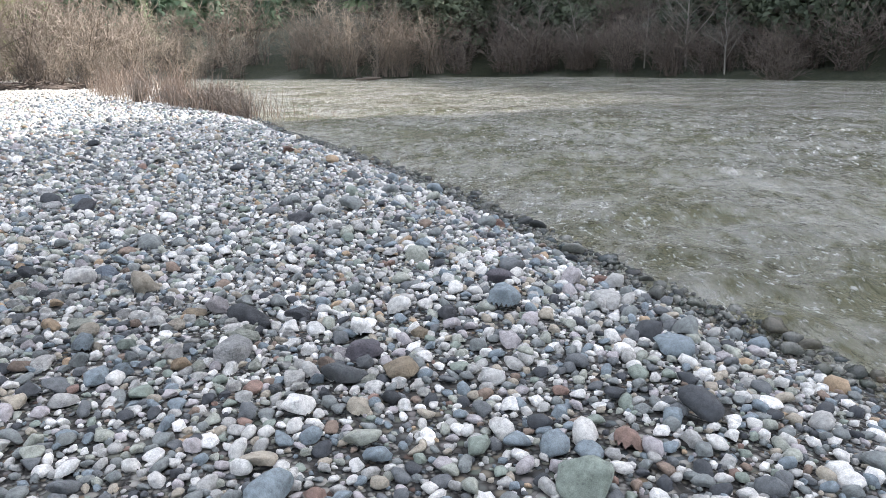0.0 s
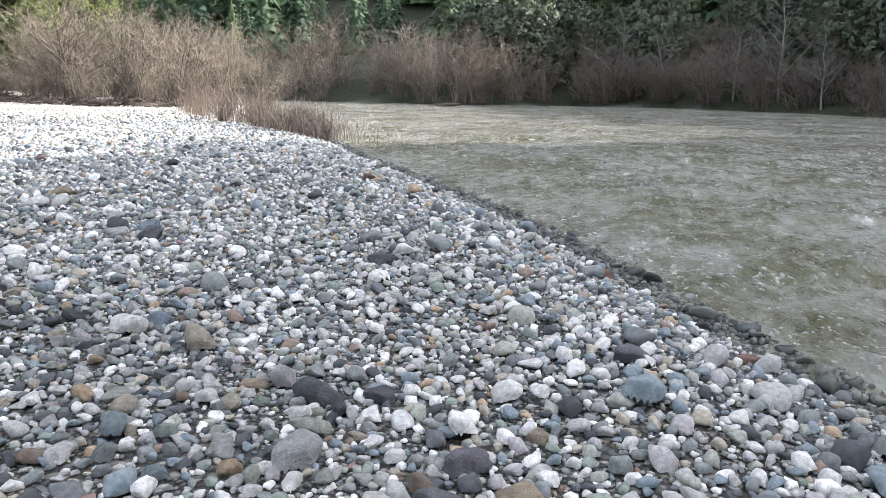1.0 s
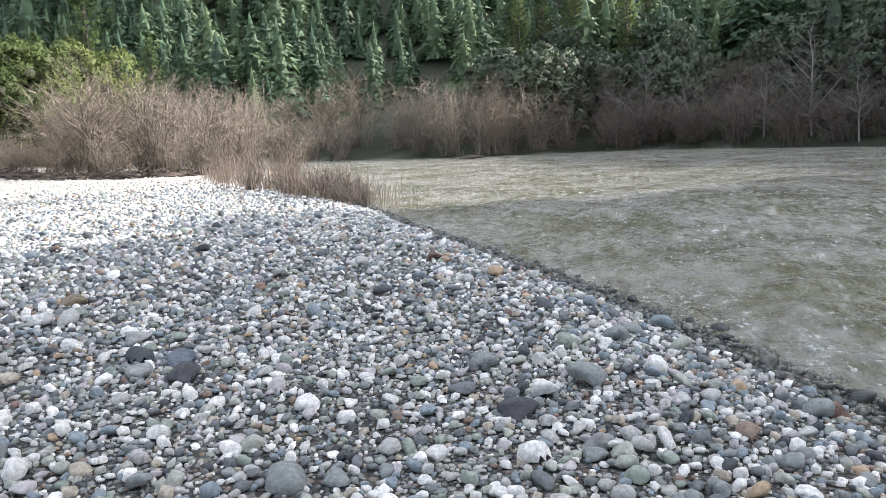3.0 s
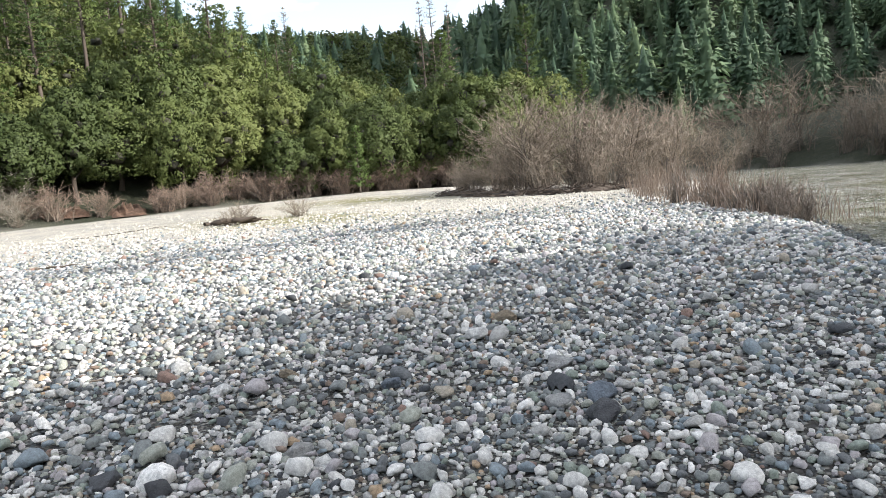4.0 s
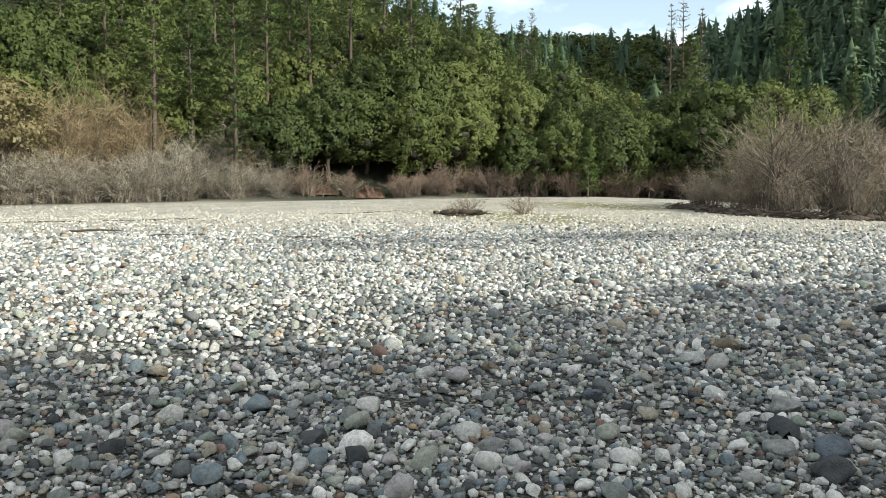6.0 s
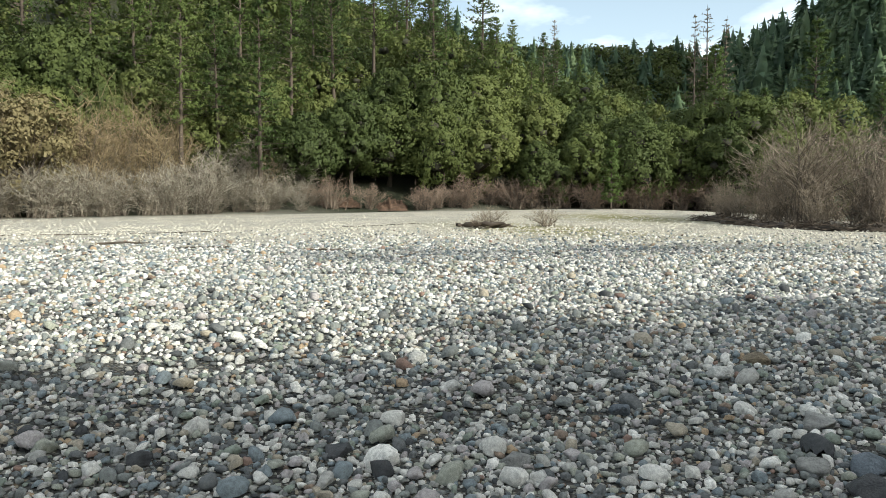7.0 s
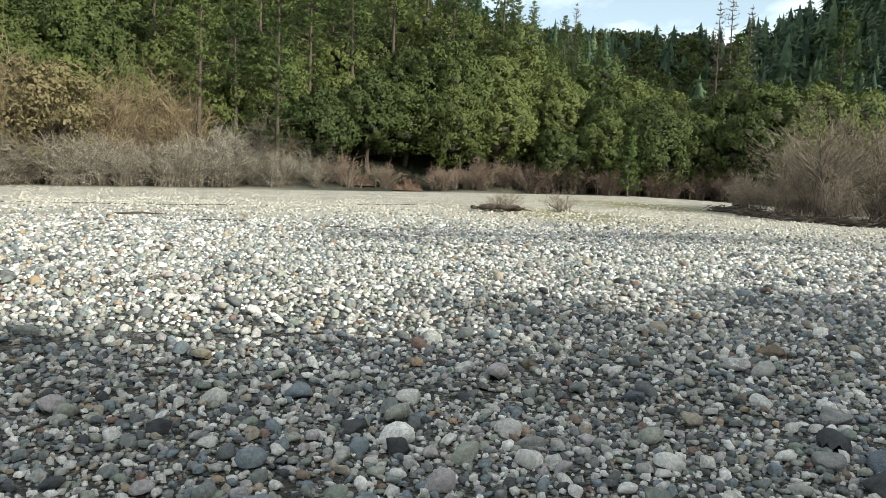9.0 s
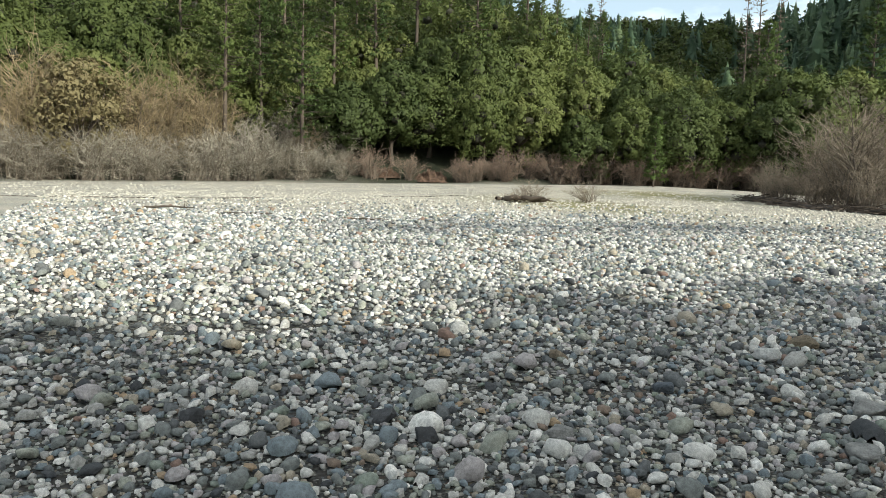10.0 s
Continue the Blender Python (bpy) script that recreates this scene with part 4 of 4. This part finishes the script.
for distance, gap, lo, hi in ((107, 3.0, 36, 110), (115, 3.0, 38, 108)):
    for yaw in np.arange(lo, hi, gap):
        far_oaks.append((*aim(yaw + rng.normal(0, 0.6), distance + rng.normal(0, 2.5)), rng.uniform(8, 13)))
while len(far_oaks) < 430:
    yaw, d = 37 + 70 * rng.random() ** 1.35, 120 + 125 * rng.random()
    (far_oaks if rng.random() < 0.93 else mid_firs).append((*aim(yaw, d), rng.uniform(7, 12)))
for _ in range(150):
    far_oaks.append((*aim(rng.uniform(42, 62), rng.uniform(235, 330)), rng.uniform(8, 13)))
for _ in range(60):
    far_firs.append((*aim(rng.uniform(42, 64), rng.uniform(190, 340)), rng.uniform(13, 24)))
for _ in range(420):
    far_firs.append((*aim(rng.uniform(-40, -7), rng.uniform(140, 420)), rng.uniform(14, 25)))
for _ in range(150):
    far_oaks.append((*aim(rng.uniform(41, 60), rng.uniform(320, 480)), rng.uniform(10, 15)))
for _ in range(45):
    far_firs.append((*aim(rng.uniform(38, 60), rng.uniform(330, 480)), rng.uniform(15, 25)))
for _ in range(130):
    mid_firs.append((*aim(rng.uniform(-32, -2), rng.uniform(102, 150)), rng.uniform(10, 18)))
mid_firs += [p for p in far_firs if math.hypot(p[0], p[1]) < 310]
far_firs = [p for p in far_firs if math.hypot(p[0], p[1]) >= 310]
wood_field("hillside_firs", mid_firs, "sunlit conifers on the hillside behind the river bend", FINE_FIR_SHAPES, M_FIR, M_FIR)
wood_field("far_woods", far_firs, "dense conifer forest covering the far hillside", FIR_SHAPES, M_FIR, M_FIR)
# woods on the ridge across the river, out of which the low sun rises
SHADE_EDGE = np.array([(-8.2, -60), (-8.2, 2), (-8.4, 4), (-7.6, 6.5), (-8.3, 9), (-9.3, 12), (-9.1, 15), (-8.0, 18.5), (-6.8, 21.3), (-5.2, 25), (-6, 35), (-8, 50), (-10, 70), (-13, 87)], float)
RIDGE_DROP = 0.9
FLAT_SUN = np.array([math.sin(SUN_AZ), math.cos(SUN_AZ)])


def ray_height(x, y):
    """How high a tree at x, y may stand so that its shade ends at the edge on the bar."""
    t = np.arange(20, 150, 0.5)
    side = off(SHADE_EDGE, x - FLAT_SUN[0] * t, y - FLAT_SUN[1] * t)
    past = np.flatnonzero(side > 0)
    return (t[past[0]] if len(past) else 60.0) * math.tan(SUN_EL)


ridge_oaks, ridge_firs = [], []
for y_edge in np.arange(-46, 24, 1.5):
    x_edge = np.interp(y_edge, SHADE_EDGE[:, 1], SHADE_EDGE[:, 0])
    t = np.arange(30, 170, 0.5)
    depth = -off(FAR_SHORE, x_edge + FLAT_SUN[0] * t, y_edge + FLAT_SUN[1] * t)
    for b in (6, 10, 14):
        far_enough = np.flatnonzero(depth > b)
        length = t[far_enough[0]] + rng.normal(0, 0.8)
        x, y = x_edge + FLAT_SUN[0] * length, y_edge + FLAT_SUN[1] * length + rng.normal(0, 0.4)
        tall = max(8, length * math.tan(SUN_EL) + rng.uniform(-0.5, 0.3) - RIDGE_DROP - float(terrain(x, y)))
        (ridge_firs if y > 0.55 * x + 12 else ridge_oaks).append((x, y, tall))
wood_field("ridge_woods", ridge_oaks, "dark evergreen woods on the opposite ridge", OAK_SHAPES, M_OAK, None, 0.5)
if ridge_firs:
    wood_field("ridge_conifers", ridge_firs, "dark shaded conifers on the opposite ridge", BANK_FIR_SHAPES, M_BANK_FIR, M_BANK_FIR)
# pines added out of view; their thin crowns cast a second shade strip
for k, y_edge in enumerate((11, 14, 16.5, 19.5, 22, 25, 28)):
    x_edge = np.interp(y_edge, [10, 20, 29], [-23.6, -22.5, -19.5])
    length = 112 + 3 * (k % 3)
    x, y = x_edge + FLAT_SUN[0] * length, y_edge + FLAT_SUN[1] * length
    z = float(terrain(x, y)) - 0.1
    top_z = length * math.tan(SUN_EL) + 1.1
    ob = thing("ridge_pine", x, y, "unseen tall pine with a thin high crown, added to shade a strip of the bar", "tree", "pines on the ridge", z=z)
    trunk_mesh, crown_mesh = pine_meshes(880 + k, top_z - z, 2.6, 1 - 2.4 / (top_z - z), 7, 6, M_PINE, 0.8)
    part("trunk", trunk_mesh, ob)
    part("crown", crown_mesh, ob)
bank_firs = []
for _ in range(300):
    i = rng.uniform(3.0, 10.1)
    x, y = [np.interp(i, np.arange(len(FAR_SHORE)), FAR_SHORE[:, c]) for c in (0, 1)]
    d = rng.uniform(9, 42)
    x, y = (x + d * 0.8, y + d * 0.6) if i < 7.5 else (x + 0.1 * d, y + 3 + d)
    if -off(FAR_SHORE, x, y) < 6:
        continue
    tall = rng.uniform(11, 23)
    tall = min(tall, max(9, ray_height(x, y) - 1 - float(terrain(x, y))))
    bank_firs.append((x, y, tall))
bank_oaks = []
for _ in range(130):
    i, d = rng.uniform(4.5, 9.9), rng.uniform(5, 40)
    x, y = [np.interp(i, np.arange(len(FAR_SHORE)), FAR_SHORE[:, c]) for c in (0, 1)]
    x, y = (x + d * 0.8, y + d * 0.6) if i < 7.5 else (x + 0.1 * d, y + 3 + d)
    bank_oaks.append((x, y, rng.uniform(6, 11)))
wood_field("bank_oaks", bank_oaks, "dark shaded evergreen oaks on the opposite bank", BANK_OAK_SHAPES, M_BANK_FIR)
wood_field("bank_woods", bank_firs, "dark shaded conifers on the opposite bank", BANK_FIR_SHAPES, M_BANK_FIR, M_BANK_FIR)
near_oaks = [p for p in far_oaks if math.hypot(p[0], p[1]) < 150]
far_oaks = [p for p in far_oaks if math.hypot(p[0], p[1]) >= 150]
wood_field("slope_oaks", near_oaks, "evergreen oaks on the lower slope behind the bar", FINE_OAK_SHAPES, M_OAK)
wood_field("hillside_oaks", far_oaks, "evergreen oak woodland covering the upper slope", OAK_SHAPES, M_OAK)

# ---- reeds ----
def reed_clump(x, y, count, spread, height):
    ob = thing("reed_clump", x, y, "tall dry tan reeds standing at the shore", "reeds", "reeds by the water", z=float(terrain(x, y)) - 0.05)
    foot = np.concatenate([rng.normal(0, spread, (count, 2)), np.zeros((count, 1))], 1)
    lean = np.concatenate([rng.normal(0, 0.17, (count, 2)), np.ones((count, 1))], 1)
    tall = height * rng.uniform(0.45, 1.05, (count, 1))
    mid = foot + lean * tall * 0.55
    tip = mid + (lean + np.concatenate([rng.normal(0, 0.18, (count, 2)), np.zeros((count, 1))], 1)) * tall * 0.45
    tagged(part("thicket_base", mesh_of("thicket_base", [tubes(foot, mid, 0.011, 0.009), tubes(mid, tip, 0.009, 0.002)], M_REED), ob), kind="stuff")
    return ob


for k in range(46):
    t = rng.random()
    x, y = np.interp(t, [0, 0.45, 1], [-7.2, -12.0, -20.5]), np.interp(t, [0, 0.45, 1], [23.9, 29.0, 41.5])
    tall = np.interp(t, [0, 0.3, 0.6, 1], [0.95, 1.6, 1.9, 1.6]) * rng.uniform(0.6, 1.12)
    reed_clump(x + rng.normal(0, 0.55), y + rng.normal(0, 0.6), int(rng.integers(10, 36)), rng.uniform(0.15, 0.5), tall)
for x, y, tall, count in ((-6.3, 23.9, 0.9, 7), (-5.7, 24.6, 0.8, 6), (-6.6, 25.1, 1.0, 9), (-5.0, 24.9, 0.7, 5), (-7.6, 26.3, 1.1, 9), (-4.6, 25.6, 0.6, 4)):
    reed_clump(x, y, count, 0.3, tall + 0.3)
for k, (x, y, tall) in enumerate(((-7.0, 23.2, 1.05), (-7.8, 23.9, 1.15), (-8.6, 24.7, 1.0), (-9.6, 25.8, 0.9), (-10.8, 27.0, 1.0), (-13.2, 29.4, 1.3), (-8.2, 24.6, 1.2))):
    shrub("shore_shrub", 790 + k, x, y, 46, tall, 0.75, 16, "low leafless dark brush among dry reeds", "brush in the reeds", 0.012, (M_STEM, M_DARK_SHADED_TWIG))

# ---- single trees and small things ----
def bare_tree(name, seed, x, y, height, lean, label, mat, spread=0.32, branches=26, group="bare trees", thick=0.011):
    """A leafless tree: crooked trunk, limbs that fork into twigs."""
    global rng
    rng = np.random.default_rng(seed)
    ob = thing(name, x, y, label, "tree", group)
    u = np.linspace(0, 1, 7)
    line = np.stack([lean[0] * height * u + rng.normal(0, 0.012, 7) * height, lean[1] * height * u, height * u], 1)
    part("trunk", mesh_of("trunk", [bent_tube(line, thick * height * (1.04 - u) + 0.01, 7)], mat, True), ob)
    main, fine = [], []
    for _ in range(branches):
        q = rng.uniform(0.18, 0.97)
        s = np.array([np.interp(q, u, line[:, c]) for c in range(3)])
        a = rng.uniform(0, 6.3)
        length = spread * height * (1.15 - q) * rng.uniform(0.6, 1.2) + 0.3
        d = np.array([math.cos(a), math.sin(a), rng.uniform(0.45, 1.2)])
        m = s + d * length * 0.5 + rng.normal(0, 0.06, 3) * length
        e = m + (d + [0, 0, rng.uniform(-0.3, 0.3)]) * length * 0.5
        r0 = 0.0065 * height * (1.1 - q)
        main.append(bent_tube([s, m, e], [r0, r0 * 0.6, r0 * 0.2], 4))
        for base, k in ((s + (m - s) * 0.6, 4), (m, 6), (m + (e - m) * 0.6, 6)):
            w = ball(k) * [1, 1, 0.7] + d * 0.7
            fine.append(spikes(np.repeat(base[None], k, 0), base + w * length * rng.uniform(0.15, 0.4, (k, 1)), r0 * 0.35))
    tagged(part("branchwork", mesh_of("branchwork", main, mat, True), ob), kind="stuff")
    tagged(part("crown", mesh_of("crown", fine, M_TWIG if mat is not M_PALE_BARK else mat), ob), kind="stuff")
    return ob


bare_tree("willow_tree", 710, *aim(34.6, 50.5), 7.6, (-0.2, 0.0), "leafless forked willow tree at the edge of the thicket", M_STEM, 0.5, 60)
for k, (yaw, d, h, lean) in enumerate(((-7.0, 88, 10.5, (0.02, 0)), (-10.8, 86, 8.0, (-0.3, 0)), (-15.3, 82, 8.0, (0.04, 0)), (-18.5, 80, 12.0, (-0.02, 0)), (-21.5, 73, 7.5, (-0.06, 0)), (3.6, 96, 9.0, (0.03, 0)), (-4.5, 91, 7.0, (0.05, 0)))):
    bare_tree("alder_tree", 720 + k, *aim(yaw, d + 3.6), h, lean, "pale-barked leafless alder on the shaded opposite bank", M_PALE_BARK, 0.36, 40, "alders on the bank")
for k, (yaw, d, h) in enumerate(((42.6, 150, 36), (41.7, 152, 38), (40.8, 148, 35), (53.2, 168, 26))):
    ob = thing("dead_pine", *aim(yaw, d), "dead grey pine standing above the skyline", "tree", "dead pines")
    trunk_mesh, crown_mesh = pine_meshes(740 + k, h, 2.8, 0.5, 20, 4, M_TWIG, 0.35)
    part("trunk", trunk_mesh, ob)
    part("crown", crown_mesh, ob)
golden = thing("golden_tree", *aim(92, 75), "tree with faded golden-brown leaves above the brush", "tree", "trees by the bar")
trunk_mesh, crown_mesh = oak_meshes(760, 12.5, 4.2, 18, 26, 14, M_DEAD_LEAF, False, 0.25)
part("trunk", trunk_mesh, golden)
part("crown", crown_mesh, golden)

SHRUB_LABEL = "low leafless reddish shrub growing from the gravel"
for k, (yaw, d, h, wide) in enumerate(((58.0, 43.2, 1.5, 1.4), (53.6, 45, 1.4, 1.6), (59.2, 43, 0.9, 1.0))):
    shrub("bar_shrub", 770 + k, *aim(yaw, d), 44, h, wide, 16, SHRUB_LABEL, "shrubs on the bar", 0.014)


def stick(name, start, end, radius, label, mat, stubs=3):
    """A weathered piece of driftwood with broken stubs."""
    a, b = np.array(start, float), np.array(end, float)
    middle = (a + b) / 2
    ob = thing(name, middle[0], middle[1], label, "driftwood", "driftwood", z=float(terrain(middle[0], middle[1])))
    u = np.linspace(0, 1, 6)[:, None]
    line = (a + (b - a) * u - middle) * [1, 1, 0] + rng.normal(0, radius * 0.5, (6, 3))
    line[:, 2] = radius * 1.4 + np.abs(line[:, 2]) + np.linspace(0, float(b[2] - a[2]), 6)
    parts = [bent_tube(line, radius * np.array([0.8, 1.0, 0.95, 0.8, 0.6, 0.25]), 7)]
    for _ in range(stubs):
        c = line[int(rng.integers(1, 5))]
        parts.append(bent_tube([c, c + rng.normal(0, 2, 3) * radius + [0, 0, 1.5 * radius], c + rng.normal(0, 4, 3) * radius + [0, 0, 2 * radius]], [radius * 0.5, radius * 0.3, radius * 0.12], 5))
    part("wood", mesh_of("wood", parts, mat, True), ob)
    return ob


x, y = aim(58.3, 42.4)
for k, (along, radius) in enumerate(((-1.25, 0.13), (-0.8, 0.17), (-0.3, 0.12), (0.25, 0.15), (0.8, 0.10), (1.2, 0.07))):
    cx, cy = x + along * 0.52, y + along * 0.85
    stick("root_stump", (cx - 0.35, cy - 0.5, 0.0), (cx + 0.3 + rng.normal(0, 0.2), cy + 0.5, 0.06), radius, "dark rotten root stump half buried in gravel", M_BARK, 0)
stick("dry_stick", (-26.1, 11.0, 0), (-24.9, 12.0, 0.03), 0.035, "dark weathered stick lying on the gravel", M_STEM)
stick("dry_stick", (-8.9, 5.9, 0.02), (-8.7, 6.55, 0.02), 0.011, "dark weathered stick lying on the gravel", M_STEM, 1)
stick("dry_stick", (-33, 4.5, 0), (-31.2, 6.2, 0.05), 0.05, "dark weathered stick lying on the gravel", M_STEM)
for k, (x0, y0, x1, y1) in enumerate(((-43.5, -1.5, -41.5, 5.5), (-42, 6.5, -43, 11.5), (-29.5, 7.2, -29, 9.4), (-44, 19, -45.5, 25))):
    q = np.random.default_rng(860 + k)
    count = 70
    u = q.random(count)
    px, py = x0 + (x1 - x0) * u + q.normal(0, 0.12, count), y0 + (y1 - y0) * u + q.normal(0, 0.12, count)
    ob = thing("drift_line", (x0 + x1) / 2, (y0 + y1) / 2, "thin line of dark flood twigs stranded on the gravel", "driftwood", "driftwood")
    foot = np.stack([px - (x0 + x1) / 2, py - (y0 + y1) / 2, terrain(px, py) - ob.location.z + 0.04], 1)
    out = np.stack([(x1 - x0) * np.ones(count), (y1 - y0) * np.ones(count), np.zeros(count)], 1) / math.hypot(x1 - x0, y1 - y0) + q.normal(0, 0.3, (count, 3)) * [1, 1, 0.25]
    tagged(part("twigs", mesh_of("twigs", [tubes(foot - out * 0.2, foot + out * 0.2, 0.016, 0.006)], M_BARK), ob), kind="stuff")
ob = stick("snagged_log", (-11.6, 79.6, 0), (-8.6, 79.2, 0.3), 0.24, "dark waterlogged log snagged in the river", M_BARK, 3)
ob.location.z = WATER - 0.42


def debris_bank():
    """A dark band of matted twigs and lumps along the island's front."""
    ob = thing("flood_litter", -32, 44, "dark matted twigs and lumps along the thicket's edge", "driftwood", "driftwood")
    q = np.random.default_rng(790)
    t = q.random(420)
    front = lambda u: np.stack([np.interp(u, [0, 0.4, 0.75, 1], [-38.8, -31, -25.5, -23.4]) + 32, np.interp(u, [0, 0.4, 0.75, 1], [44.6, 41.6, 42.8, 46.5]) - 44, np.zeros(len(u))], 1)
    base = front(t) + q.normal(0, 0.45, (420, 3)) * [1, 1, 0.0]
    base[:, 2] = terrain(base[:, 0] - 32, base[:, 1] + 44) - float(terrain(-32, 44)) + q.random(420) * 0.5
    way_out = q.normal(0, 1, (420, 3)) * [1, 1, 0.3]
    tagged(part("litter", mesh_of("litter", [tubes(base - way_out * 0.5, base + way_out * 0.5, 0.035, 0.012)], M_BARK), ob), kind="stuff")
    c = front(np.linspace(0, 1, 40)) + [0, 0.35, 0] + q.normal(0, 0.25, (40, 3)) * [1, 1, 0]
    c[:, 2] = terrain(c[:, 0] - 32, c[:, 1] + 44) - float(terrain(-32, 44)) + 0.05
    part("soil", mesh_of("soil", [lumps(c, q.uniform(0.45, 0.8, 40), 2, 0.55)], M_BARK, True), ob)


debris_bank()


def earth_bank():
    """The raw red cut at the foot of the slope."""
    m, n = material("red_earth")
    place = n.add("ShaderNodeTexCoord").outputs["Object"]
    clod = n.noise(2.4, 6, 0.7, place)
    finish(n, n.ramp(clod.outputs[0], [(0.3, (0.045, 0.028, 0.019)), (0.55, (0.115, 0.068, 0.045)), (0.75, (0.20, 0.13, 0.09))]), 0.95, clod.outputs[0], 0.9, 0.25)
    for yaw0, yaw1 in ((64.6, 67.4), (68.4, 72.3)):
        x0, y0 = aim((yaw0 + yaw1) / 2, 79.5)
        ob = thing("earth_bank", x0, y0, "raw red-brown earth bank at the foot of the slope", "bank", "earth banks")
        yaws, depths = np.linspace(yaw0, yaw1, 26), np.linspace(0, 1, 9)
        yy, dd = np.meshgrid(yaws, depths)
        a = np.radians(yy.ravel() + 0.1 * wave(yy.ravel() * 4, dd.ravel() * 3, 2, 81))
        far = 77.6 + 4.5 * dd.ravel() + 0.5 * wave(yy.ravel() * 3, dd.ravel() * 4, 2.0, 82)
        px, py = -1.57 - far * np.sin(a), 3.25 + far * np.cos(a)
        ends = np.sin(np.clip((yy.ravel() - yaw0) / (yaw1 - yaw0), 0, 1) * math.pi) ** 0.4
        lift = step(0.05, 0.55, dd.ravel()) * (0.95 + 0.8 * wave(yy.ravel() * 5, dd.ravel() * 5, 2.2, 83)) * ends - 0.25
        verts = np.stack([px - x0, py - y0, lift], 1)
        i = (np.arange(8)[:, None] * 26 + np.arange(25)[None]).ravel()
        part("soil", mesh_of("soil", [(verts, np.stack([i, i + 1, i + 27, i + 26], 1))], m, True), ob)


earth_bank()

# ---- single cobbles, the nearest of the bar ----
COBBLE_MESHES = [mesh_of("cobble", [SHAPES[3][k]], M_COBBLE_ONE, True) for k in range(14)]
for i in np.flatnonzero(single):
    x, y, size = stones[i]
    ob = part("cobble", COBBLE_MESHES[s_shape[i]], ground)
    ob.matrix_basis = Matrix.Translation((x, y, s_z[i] + (0.42 + s_lift[i]) * size)) @ Matrix.Rotation(s_tilt[i, 0], 4, "X") @ Matrix.Rotation(s_turn[i], 4, "Z") @ Matrix.Diagonal((size, size, size, 1))
for k, (x, y, size, kind) in enumerate(MARKED):
    mesh = COBBLE_MESHES[k % 14].copy()
    mesh.materials[0] = M_SPECIAL[kind]
    ob = part("cobble", mesh, ground)
    ob.matrix_basis = Matrix.Translation((x, y, float(terrain(x, y)) + 0.36 * size)) @ Matrix.Rotation(0.7 * k, 4, "Z") @ Matrix.Diagonal((size, size, size * 0.84, 1))
